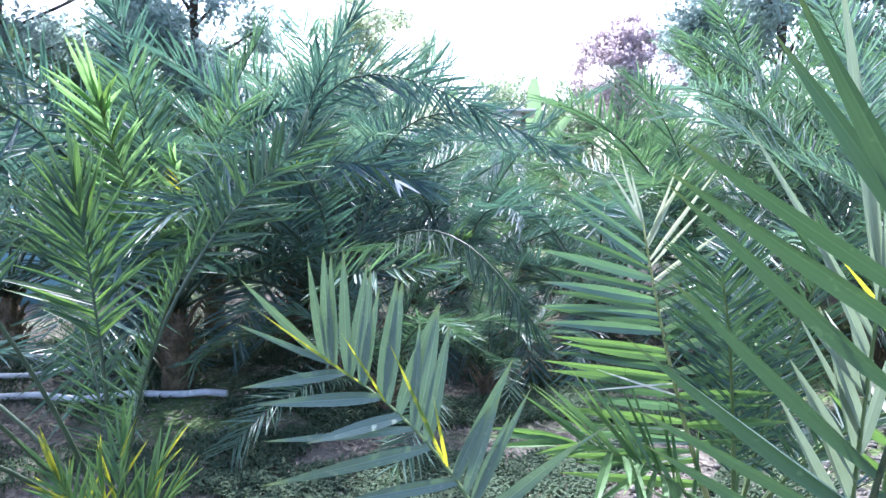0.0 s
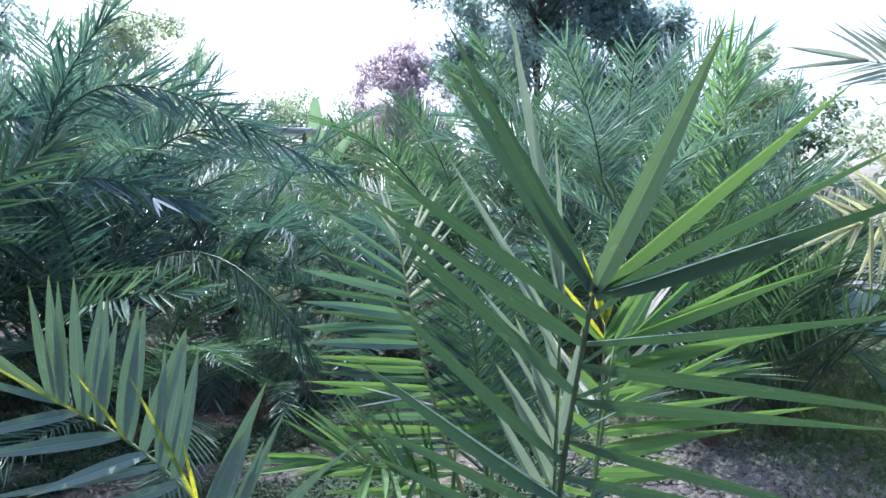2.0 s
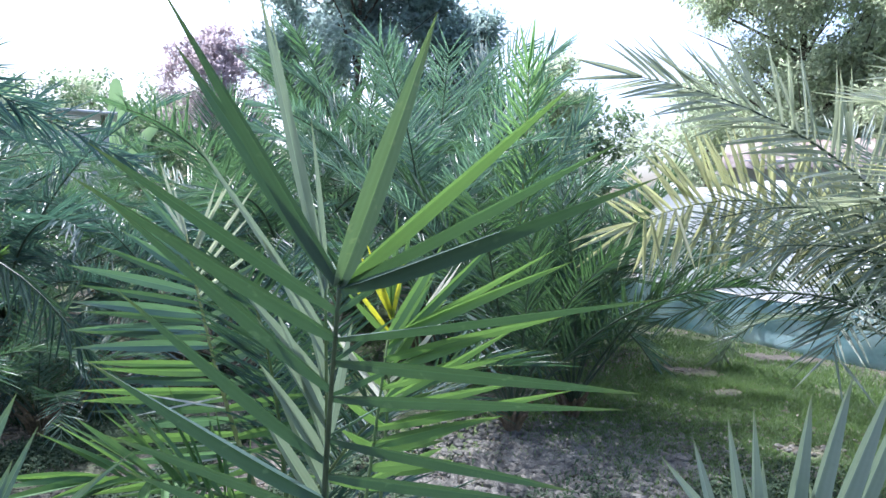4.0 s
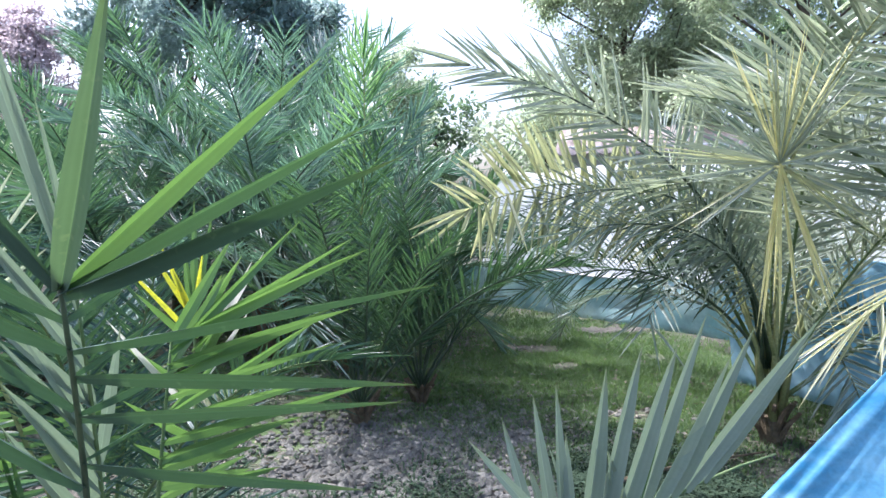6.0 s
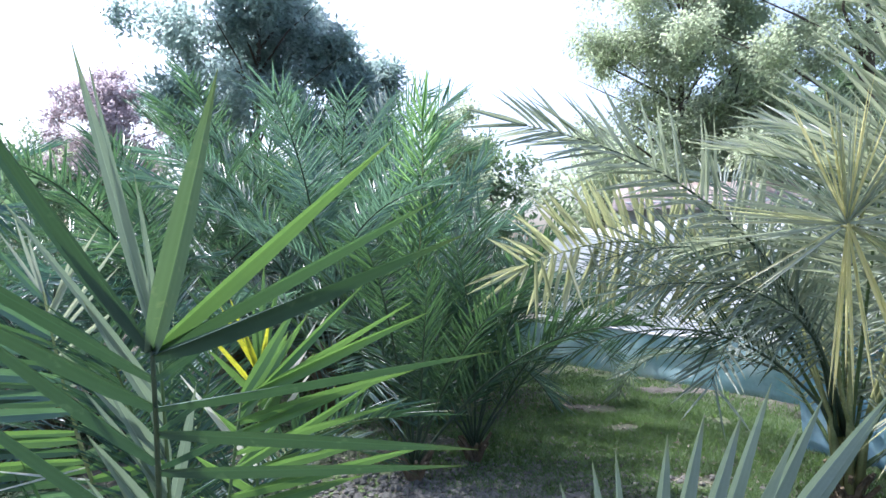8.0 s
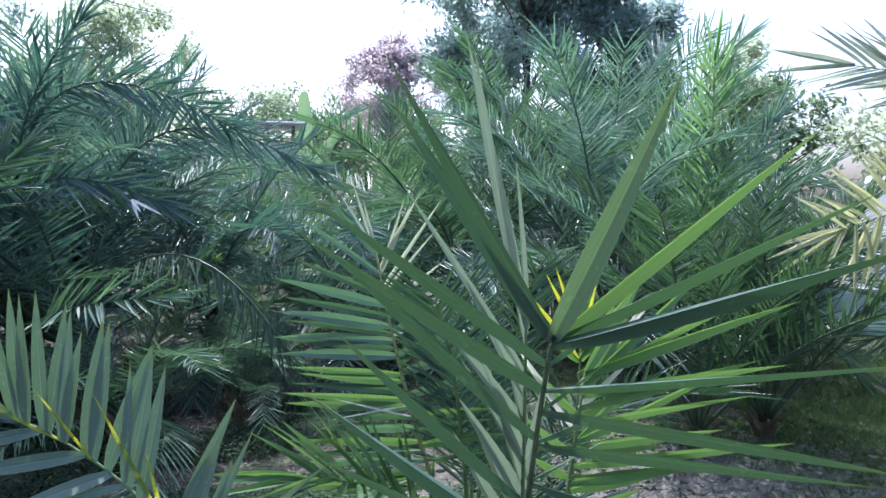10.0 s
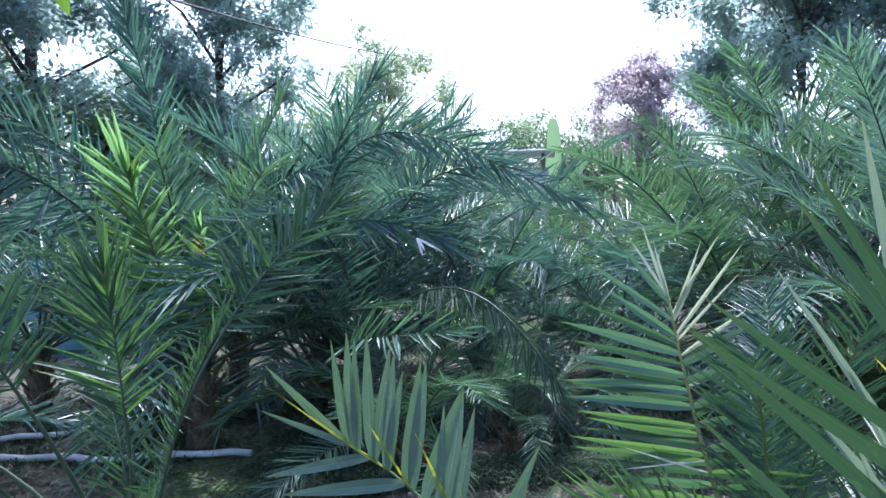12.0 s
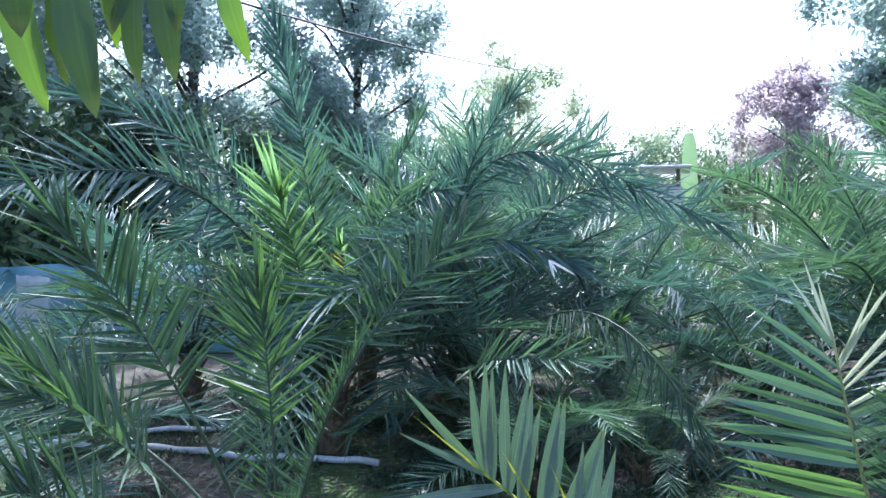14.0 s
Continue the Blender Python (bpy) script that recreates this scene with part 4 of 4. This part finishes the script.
def tree(x, y, height, spread, low, clusters, leaves, size, leaf, seed, label, trunk=0.14, tuft=0.45, lean=(0, 0), droop=0.2):
    """Trunk, limbs and a crown of separate tufts. spread: half width; low: where the crown begins."""
    rng = random.Random(seed)
    ob = empty("tree", x, y)
    tagged(ob, label, "tree", "trees round the plantation")
    top = Vector((lean[0] + rng.gauss(0, 0.2), lean[1], height * 0.93))
    stem = [Vector((0, 0, -0.1)), Vector((0.05, 0.02, low * 0.6)), top * 0.55 + Vector((rng.gauss(0, 0.15), 0, 0)), top]
    link_mesh("trunk", *tube(stem, [trunk * 1.3, trunk, trunk * 0.6, trunk * 0.1], 9), M_BARK, ob, "", True)
    lobes = []
    limbs = max(4, clusters // 4)
    for k in range(limbs):
        u = (k + rng.random()) / limbs
        z = low + (height - low) * (0.1 + 0.85 * u)
        az = k * 2.4 + rng.gauss(0, 0.4)
        reach = spread * (math.sin(math.pi * min(1.0, 0.25 + 0.72 * u)) ** 0.8) * rng.uniform(0.6, 1.1)
        a = stem[1].lerp(stem[3], max(0.02, (z - low * 0.6) / (height - low * 0.6) - 0.18))
        b = Vector((a.x + math.cos(az) * reach, a.y + math.sin(az) * reach, z))
        m = a.lerp(b, 0.5) + Vector((rng.gauss(0, 0.15), rng.gauss(0, 0.15), 0.12))
        link_mesh("limb", *tube([a, m, b], [trunk * 0.30, trunk * 0.18, trunk * 0.04], 6), M_BARK, ob, "", True)
        for q in range(max(2, clusters // limbs)):
            c = a.lerp(b, rng.uniform(0.45, 1.05)) + Vector((rng.gauss(0, 1), rng.gauss(0, 1), rng.gauss(0, 0.7))) * tuft * 0.8
            r = tuft * rng.uniform(0.6, 1.25)
            lobes.append((c, (r, r, r * 0.75)))
    cr = link_mesh("crown", *leaf_cloud(lobes, leaves, size, rng, droop, 0.15), leaf, ob)
    cr["kind"] = "stuff"
    return ob


tree(5.0, 14.0, 9.2, 2.1, 3.7, 80, 40000, 0.14, M_TREE_HAZED, 201, "dense dark green fruit tree behind the palms", 0.10, 0.55)
tree(7.15, 13.4, 6.0, 1.2, 4.0, 30, 14000, 0.14, M_TREE_HAZED, 211, "smaller dark green fruit tree beside the first", 0.1, 0.4)
tree(3.7, 24.5, 7.5, 2.1, 4.4, 80, 12000, 0.16, M_TREE_RED, 202, "slender tree with reddish leaves, coloured pale and purplish for haze", 0.12, 0.4)
tree(-9.2, 11.0, 9.5, 2.6, 2.6, 86, 32000, 0.14, M_TREE_HAZED, 203, "tall leafy tree with sky showing through its crown", 0.16, 0.55)
tree(-6.6, 13.6, 9.5, 2.0, 2.4, 80, 30000, 0.14, M_TREE_HAZED, 204, "tall leafy tree with sky showing through its crown", 0.14, 0.5)
tree(-12.0, 8.0, 9.0, 2.6, 2.0, 80, 36000, 0.16, M_TREE_HAZED, 208, "tall leafy tree with sky showing through its crown", 0.18, 0.55)
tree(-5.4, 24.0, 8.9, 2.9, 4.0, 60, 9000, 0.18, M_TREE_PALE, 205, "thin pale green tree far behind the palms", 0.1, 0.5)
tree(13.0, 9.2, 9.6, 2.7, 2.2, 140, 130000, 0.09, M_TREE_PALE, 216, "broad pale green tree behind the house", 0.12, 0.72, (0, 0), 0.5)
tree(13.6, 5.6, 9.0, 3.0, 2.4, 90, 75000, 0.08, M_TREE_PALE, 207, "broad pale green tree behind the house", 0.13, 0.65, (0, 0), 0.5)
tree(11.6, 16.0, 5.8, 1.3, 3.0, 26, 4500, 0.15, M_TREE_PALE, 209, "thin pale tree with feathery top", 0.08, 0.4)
FAR_TREES = ((-19, 17, 9.0), (-16, 24, 8.5), (-12.5, 26, 8.0), (-9, 31, 8.2), (-6.5, 36, 8.4), (-3.5, 38, 8.0), (-1.0, 40, 8.6), (0.6, 37, 7.6), (2.2, 39, 8.0), (4.2, 38, 8.2), (6.4, 33, 7.4), (8.6, 27, 6.2), (10.8, 24, 5.4), (13.4, 23, 5.6),
             (16.2, 20, 5.8), (19.0, 17, 6.4), (20.5, 12, 7.5), (20, 7, 7.5), (19, 2, 7.5), (9.2, 18, 4.6), (-15, 12, 8.5), (-16, 6, 8.0), (-10.5, 7.2, 4.6), (-9.0, 9.0, 4.2), (-12.5, 10.5, 5.0), (-7.5, 11.5, 4.0), (-4.5, 15.5, 4.2), (-2.0, 17.5, 3.6))
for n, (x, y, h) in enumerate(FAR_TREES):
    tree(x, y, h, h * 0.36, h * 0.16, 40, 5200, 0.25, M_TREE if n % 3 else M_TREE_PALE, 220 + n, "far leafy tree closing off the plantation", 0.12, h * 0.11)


def banana(x, y, h, seed, leaves):
    rng = random.Random(seed)
    ob = empty("banana_plant", x, y)
    tagged(ob, "banana plant with broad light green upright leaves", "banana plant", "banana plants")
    link_mesh("stem", *tube([(0, 0, -0.05), (0, 0, h * 0.3), (0.03, 0, h * 0.55)], [0.13, 0.11, 0.06], 9), M_RACHIS, ob, "", True)
    for az, el, ln, w in leaves:
        d = Vector((math.cos(radians(az)) * math.cos(radians(el)), math.sin(radians(az)) * math.cos(radians(el)), math.sin(radians(el))))
        verts, faces, n = [], [], 12
        s = d.cross(Vector((0, -1, 0.2))).normalized()
        up = s.cross(d)
        for i in range(n + 1):
            u = i / n
            c = Vector((0, 0, h * 0.5)) + d * (ln * u) - Vector((0, 0, 0.35 * ln * u * u * (1 - el / 95)))
            wide = w * 0.5 * math.sin(math.pi * min(1, 0.08 + u * 0.91)) ** 0.28 * (0.3 if u < 0.2 else 1)
            for q in (-1, 0, 1):
                verts.append(c + s * (q * wide * rng.uniform(0.92, 1.05)) + up * (abs(q) * wide * 0.3))
        for i in range(n):
            a = 3 * i
            faces += [(a, a + 1, a + 4, a + 3), (a + 1, a + 2, a + 5, a + 4)]
        link_mesh("leaf", verts, faces, M_BANANA, ob, "", True)


banana(0.55, 22.0, 4.5, 1, ((90, 86, 2.9, 0.5), (15, 58, 2.3, 0.34)))
banana(-2.0, 21.0, 4.6, 2, ((90, 82, 2.4, 0.55), (40, 50, 2.2, 0.6), (160, 45, 2.2, 0.6), (250, 50, 2.0, 0.6)))


# ---- house, shelter and nets behind ----
def box(name, cx, cy, cz, sx, sy, sz, material, parent, label="", rz=0.0, bevel=0.01):
    bm = bmesh.new()
    bmesh.ops.create_cube(bm, size=1.0, matrix=pose(cx, cy, cz, 0, 0, rz) @ Matrix.Diagonal((sx, sy, sz, 1)))
    bmesh.ops.bevel(bm, geom=bm.edges[:], offset=bevel, segments=1, affect="EDGES")
    me = bpy.data.meshes.new(name)
    bm.to_mesh(me)
    bm.free()
    me.materials.append(material)
    ob = new(name, me)
    ob.parent = parent
    if label:
        ob["label"] = label
    return ob


house = empty("house", 9.75, 6.35)
house.rotation_euler = (0, 0, radians(-52))
tagged(house, "low white-walled house with a rusty sheet roof", "house")
box("wall", 0, 0.1, 1.15, 2.6, 0.2, 2.3, M_WALL, house)
box("wall", -1.2, 1.7, 1.15, 0.2, 3.0, 2.3, M_WALL, house)
box("wall", 1.2, 1.7, 1.15, 0.2, 3.0, 2.3, M_WALL, house)
box("wall", 0, 3.3, 1.15, 2.6, 0.2, 2.3, M_WALL, house)
roof_verts, roof_faces = [], []
for i in range(61):
    x = -1.5 + i * 3.0 / 60
    z = 0.02 * math.sin(i * 1.9)
    for (yy, zz) in ((-0.4, 2.15), (1.7, 2.75), (3.8, 2.15)):
        roof_verts.append((x, yy, zz + z))
for i in range(60):
    a = 3 * i
    roof_faces += [(a, a + 3, a + 4, a + 1), (a + 1, a + 4, a + 5, a + 2)]
roof = link_mesh("roof", roof_verts, roof_faces, M_ROOF, house, "rusty red corrugated sheet roof", True)
so = roof.modifiers.new("thick", "SOLIDIFY")
so.thickness = 0.02

far_roof = empty("shed", -0.4, 20.5)
tagged(far_roof, "far shed with a pale sheet roof among banana plants", "shed")
box("wall", 0, 0, 1.6, 1.5, 1.4, 3.2, M_WALL, far_roof)
box("roof", 0, 0, 3.75, 1.9, 1.8, 0.08, M_SHEET, far_roof, "pale sheet roof", 0, 0.02)
box("post", -0.6, -0.5, 3.45, 0.1, 0.1, 0.55, M_WOOD, far_roof)
box("post", 0.6, -0.5, 3.45, 0.1, 0.1, 0.55, M_WOOD, far_roof)


def draped(name, corners, material, nx, ny, wave, seed, label, category, hem=0.0, hem_material=None):
    """A hanging or stretched sheet between four corners (a, b along the top; c, d below), with folds."""
    a, b, c, d = (Vector(p) for p in corners)
    verts, faces = [], []
    nrm = (b - a).cross(c - a).normalized()
    for j in range(ny + 1):
        for i in range(nx + 1):
            u, v = i / nx, j / ny
            p = a.lerp(b, u).lerp(c.lerp(d, u), v)
            w = noise.noise((u * nx * 0.35 + seed, v * 1.4, seed)) + 0.4 * noise.noise((u * nx * 0.9, v * 4 + seed, 2.0))
            verts.append(p + nrm * (wave * w) + Vector((0, 0, -wave * 0.8 * math.sin(math.pi * u * 3) ** 2 * (1 - v))))
    for j in range(ny):
        for i in range(nx):
            k = j * (nx + 1) + i
            faces.append((k, k + 1, k + nx + 2, k + nx + 1))
    ob = link_mesh(name, verts, faces, material, None, "", True)
    sol = ob.modifiers.new("thick", "SOLIDIFY")
    sol.thickness = 0.003
    if hem:
        link_mesh("hem", *tube([v - Vector((0, 0, 0.004)) for v in verts[:nx + 1]], [hem] * (nx + 1), 8), hem_material or material, ob, "rolled hem along the upper edge", True)
    return tagged(ob, label, category)


draped("net_fence", ((6.6, 8.6, 0.55), (6.9, 1.5, 0.60), (6.6, 8.6, 0.0), (6.9, 1.5, 0.0)), M_NET_PALE, 60, 8, 0.06, 3.0, "pale blue net fence round the plot", "net fence", 0.014, M_PIPE)
draped("white_sheet", ((7.6, 7.6, 1.9), (7.5, 1.6, 1.85), (7.0, 7.4, 0.25), (7.0, 1.6, 0.25)), M_CLOTH, 40, 10, 0.10, 5.0, "white plastic sheet sagging behind the net fence", "plastic sheet")
draped("blue_net", ((5.35, 2.75, 0.95), (5.2, 0.25, 1.15), (5.3, 2.6, 0.02), (5.1, 0.2, 0.02)), M_NET, 40, 12, 0.05, 7.0, "crumpled blue net hung behind the pale palm", "net", 0.012)
draped("stretched_blue_net", ((2.66, 0.72, 0.98), (3.05, 0.20, 1.02), (2.05, 1.02, 0.42), (2.35, 0.25, 0.05)), M_NET_FINE, 60, 40, 0.016, 9.0, "bright blue net stretched from a bamboo pole", "net", 0.009)
draped("hanging_cloth", ((-8.14, 6.66, 1.12), (-7.72, 6.80, 1.10), (-8.14, 6.66, 0.0), (-7.72, 6.80, 0.0)), M_CLOTH, 16, 10, 0.02, 11.0, "white cloth hung between far palms", "cloth")
draped("net_fence", ((-9.3, 6.75, 1.22), (-5.6, 8.0, 1.30), (-9.3, 6.75, 0.0), (-5.6, 8.0, 0.0)), M_NET_TEAL, 40, 10, 0.05, 12.0, "blue net fence seen between far palms", "net")


def bamboo(x, y, h, seed):
    ob = empty("bamboo_pole", x, y)
    tagged(ob, "weathered yellow bamboo pole with knotted joints holding a net", "pole")
    z, k = -0.1, 0
    pts, rad = [], []
    while z < h:
        pts += [(0.04 * z * 0.3, 0.01 * math.sin(z), z), (0.04 * z * 0.3, 0.01 * math.sin(z), z + 0.015), (0.04 * z * 0.3, 0.01 * math.sin(z), z + 0.03)]
        rad += [0.020, 0.026, 0.020]
        z += 0.272
        k += 1
    link_mesh("culm", *tube(pts, rad, 12), M_BAMBOO, ob, "", True)
    for q in (0.95, 1.33, 1.70):
        link_mesh("tie", *tube([(0.0, -0.02, q), (-0.03, -0.03, q + 0.02), (-0.05, -0.02, q + 0.05)], [0.014, 0.011, 0.004], 6), M_TRUNK, ob, "brown string knot")


bamboo(2.76, 0.76, 1.9, 1)

# ---- fallen frond and stick ----
fallen = empty("fallen_frond", 0.25, 5.5)
tagged(fallen, "dry straw-coloured fallen frond lying on the soil", "dead frond")
key_frond(fallen, (0.50, 5.75, 0.03), (0.25, 5.45, 0.14), (0.02, 5.30, 0.24), (-0.2, -0.7, 0.7), 171, 0.2, 0.012, 14, 0.4, 40, 16, 10, 0.02, 12, 0.007, M_LITTER, M_TRUNK, True)
stick = link_mesh("stick", *tube([(2.95, 2.05, 0.03), (3.2, 2.0, 0.05), (3.6, 1.86, 0.06), (4.0, 1.75, 0.04)], [0.012, 0.011, 0.009, 0.005], 6), M_TRUNK, None, "", True)
tagged(stick, "thin dry brown stick lying on the ground", "stick")

# ---- pipe, cable, mango branch ----
pipe_pts = [(-5.0 + 0.155 * i, 3.92 + 0.026 * i + 0.04 * math.sin(i * 0.8), 0.04 + 0.012 * math.sin(i * 1.7)) for i in range(21)]
tagged(link_mesh("pipe", *tube(pipe_pts, [0.024] * 21, 10), M_PIPE, None, "", True), "white plastic water pipe lying on the soil", "pipe")
pipe2 = [(-4.9 + 0.1 * i, 4.05 + 0.052 * i + 0.03 * math.sin(i), 0.045 + 0.015 * math.sin(i * 1.3)) for i in range(18)]
tagged(link_mesh("pipe", *tube(pipe2, [0.022] * 18, 10), M_PIPE, None, "", True), "white plastic water pipe farther back on the soil", "pipe")
pipe3 = [(-0.9 + 0.12 * i, 7.7 + 0.02 * i, 0.05) for i in range(8)]
tagged(link_mesh("pipe", *tube(pipe3, [0.03] * 8, 10), M_PIPE, None, "", True), "short white pipe lying between the palms", "pipe")
wire = []
for i in range(25):
    u = i / 24
    wire.append((-3.1 - 1.3 * u ** 0.5 + 1.0 * u * u, 2.0 + 26.0 * u, 3.13 + 5.42 * u - 0.9 * u * (1 - u)))
tagged(link_mesh("cable", *tube(wire, [0.012] * 25, 6), M_WIRE, None, "", True), "thin black cable strung over the palms", "cable")


def mango_branch():
    ob = empty("mango_tree", -2.6, -0.9)
    tagged(ob, "mango tree with one limb of long drooping green leaves", "mango tree")
    link_mesh("trunk", *tube([(0, 0, -0.1), (0.03, 0, 1.0), (0.1, 0.1, 2.2), (0.1, 0.2, 3.2)], [0.11, 0.09, 0.07, 0.04], 9), M_BARK, ob, "", True)
    o = Vector(ob.location)
    start, along, out = Vector((-1.25, 1.09, 2.10)) - o, Vector((0.947, 0.32, 0.0)), Vector((0.32, -0.947, 0.0))
    twig = [Vector((-2.5, -0.75, 2.6)) - o, Vector((-2.0, 0.3, 2.55)) - o, start + Vector((0, 0, 0.22)), start + along * 0.3 + Vector((0, 0, 0.18)), start + along * 0.48 + Vector((0, 0, 0.14))]
    link_mesh("limb", *tube(twig, [0.03, 0.02, 0.012, 0.007, 0.003], 7), M_BARK, ob, "", True)
    # each leaf: tip across and below the start of the twig, lean, length, width (cm, degrees), how far it stands forward
    for k, (across, below, lean, ln, w, fore, turn) in enumerate((
            (9.7, 23.1, 15, 31, 7.0, 0, 0.1), (12.2, 17.0, 4, 25, 4.6, -3, -0.4), (20.7, 24.5, 11, 32, 7.6, 2, 0.1), (7.5, 9.7, 3, 24, 8.6, 5, 0.2), (21.6, 9.0, 12, 19, 4.0, -4, 0.7),
            (28.5, 18.0, 1, 26, 5.2, 0, -0.2), (24.5, 8.6, -12, 20, 6.0, 4, 0.3), (35.8, 16.8, 8, 26, 6.0, 1, 0.2), (37.0, 8.4, 5, 19, 5.0, 4, 0.5), (50.4, 12.5, 17, 20, 4.6, 0, -0.1), (-4.0, 12.0, 10, 24, 6.0, 2, 0.2))):
        a = radians(lean)
        d = along * math.sin(a) - Vector((0, 0, math.cos(a)))
        tip = start + along * (across * 0.01) - Vector((0, 0, below * 0.01)) + out * (fore * 0.01)
        ln, w = ln * 0.01, w * 0.01
        p = tip - d * ln
        n = (out + along * turn + Vector((0, 0, 0.15))).normalized()
        n = (n - d * n.dot(d)).normalized()
        s = d.cross(n)
        link_mesh("petiole", *tube([p, p - d * 0.02 + Vector((0, 0, 0.01)), p - d * 0.05 + Vector((0, 0, 0.03))], [0.0016, 0.002, 0.0025], 5), M_RACHIS, ob, "", True)
        verts, faces = [], []
        for i in range(15):
            u = i / 14
            half = w * 0.5 * (math.sin(math.pi * min(1, (u * 0.97 + 0.02) ** 0.85)) ** 0.75 if u < 1 else 0.01) + 0.0006
            c = p + d * ln * u + n * (0.02 * math.sin(u * 3))
            wob = 0.0035 * math.sin(u * 17 + k)
            verts += [c - s * half + n * (half * 0.35 + wob), c, c + s * half + n * (half * 0.35 - wob)]
        for i in range(14):
            a = 3 * i
            faces += [(a, a + 1, a + 4, a + 3), (a + 1, a + 2, a + 5, a + 4)]
        mark_blades(link_mesh("leaf", verts, faces, M_MANGO_LIT if k in (0, 4, 9) else M_MANGO, ob, "yellow-green leaf, sunlight through it put into the colour" if k in (0, 4, 9) else "", True).data, 15)


mango_branch()


# ---- grass, litter, clods ----
def scatter_blades(name, count, areas, height, material, seed, label, category, half=0.004, bare=-0.12):
    rng = random.Random(seed)
    verts, faces = [], []
    for k in range(count):
        x0, x1, y0, y1 = rng.choice(areas)
        x, y = rng.uniform(x0, x1) + rng.gauss(0, 0.3), rng.uniform(y0, y1) + rng.gauss(0, 0.3)
        if noise.noise((x * 1.7, y * 1.7, 5.0)) < bare:
            continue
        z = ground_height(x, y) - 0.004
        for j in range(4):
            a, h = rng.uniform(0, 6.28), height * rng.uniform(0.5, 1.3)
            dx, dy = math.cos(a), math.sin(a)
            px, py = x + rng.gauss(0, 0.02), y + rng.gauss(0, 0.02)
            b = len(verts)
            if half > 0.006:
                mx, my = px + dx * h * 0.5, py + dy * h * 0.5
                verts += [(px, py, z), (mx - dy * half, my + dx * half, z + h * 0.75), (px + dx * h, py + dy * h, z + h * 0.8), (mx + dy * half, my - dx * half, z + h * 0.75)]
                faces.append((b, b + 1, b + 2, b + 3))
                continue
            verts += [(px - dy * half, py + dx * half, z), (px + dy * half, py - dx * half, z), (px + dx * h * 0.7, py + dy * h * 0.7, z + h)]
            faces.append((b, b + 1, b + 2))
    tagged(link_mesh(name, verts, faces, material), label, category, kind="stuff")


scatter_blades("grass", 32000, ((3.0, 6.6, 3.4, 7.5), (2.9, 6.4, 1.6, 4.5), (2.9, 5.5, 2.2, 4.5)), 0.04, M_GRASS, 301, "short green grass on the open ground", "grass", 0.0052, -0.38)
scatter_blades("weeds", 36000, ((-4.5, 1.7, 2.3, 7.0), (-1.5, 1.4, 2.0, 5.0), (1.2, 3.5, 1.2, 2.3)), 0.05, M_WEED, 302, "low leafy weeds between the palms", "weeds", 0.0065, -0.12)


def litter():
    rng = random.Random(303)
    verts, faces = [], []
    for k in range(30000):
        x, y = rng.uniform(-5, 5) + rng.gauss(0, 0.4), rng.uniform(0.6, 8.0) + rng.gauss(0, 0.4)
        z = ground_height(x, y) + rng.uniform(0.003, 0.02)
        a, ln, w = rng.uniform(0, 6.28), rng.uniform(0.008, 0.035), rng.uniform(0.004, 0.011)
        d, s = Vector((math.cos(a), math.sin(a), rng.gauss(0, 0.25))), Vector((-math.sin(a), math.cos(a), rng.gauss(0, 0.4)))
        p = Vector((x, y, z))
        b = len(verts)
        verts += [p - d * ln, p + s * w + Vector((0, 0, 0.006)), p + d * ln, p - s * w]
        faces += [(b, b + 1, b + 2), (b, b + 2, b + 3)]
    tagged(link_mesh("leaf_litter", verts, faces, M_LITTER), "dry brown fallen leaves on the soil", "leaf litter", kind="stuff")


def clods():
    rng = random.Random(304)
    verts, faces = [], []
    bm = bmesh.new()
    bmesh.ops.create_icosphere(bm, subdivisions=1, radius=1.0)
    ico_v, ico_f = [v.co.copy() for v in bm.verts], [tuple(v.index for v in f.verts) for f in bm.faces]
    bm.free()
    for k in range(7000):
        x, y = rng.gauss(2.6, 0.65), rng.gauss(3.0, 0.45)
        r = rng.uniform(0.006, 0.026)
        z = ground_height(x, y) + r * 0.3
        b = len(verts)
        sc = Vector((r * rng.uniform(0.8, 1.5), r * rng.uniform(0.8, 1.5), r * rng.uniform(0.6, 1.0)))
        for v in ico_v:
            q = rng.uniform(0.75, 1.2)
            verts.append((x + v.x * sc.x * q, y + v.y * sc.y * q, z + v.z * sc.z * q))
        faces += [tuple(i + b for i in f) for f in ico_f]
    tagged(link_mesh("clods", verts, faces, M_CLOD), "dry grey clods of dug soil", "soil clods", kind="stuff")


def single_clods():
    """The larger clods on the dug patch, one by one."""
    rng = random.Random(305)
    shapes = []
    for q in range(6):
        bm = bmesh.new()
        bmesh.ops.create_icosphere(bm, subdivisions=1, radius=1.0)
        for v in bm.verts:
            v.co *= rng.uniform(0.7, 1.25)
        me = bpy.data.meshes.new("clod")
        bm.to_mesh(me)
        bm.free()
        me.materials.append(M_CLOD)
        shapes.append(me)
    soil = bpy.data.objects["ground"]
    for k in range(260):
        x, y = rng.gauss(2.35, 0.55), rng.gauss(2.9, 0.45)
        r = rng.uniform(0.012, 0.032)
        ob = new("clod", rng.choice(shapes))
        ob.parent = soil
        ob.matrix_basis = pose(x, y, ground_height(x, y) + r * 0.35, rng.uniform(-25, 25), rng.uniform(-25, 25), rng.uniform(0, 360)) @ Matrix.Diagonal((r * rng.uniform(0.8, 1.4), r, r * rng.uniform(0.55, 0.9), 1))


litter()
clods()
single_clods()
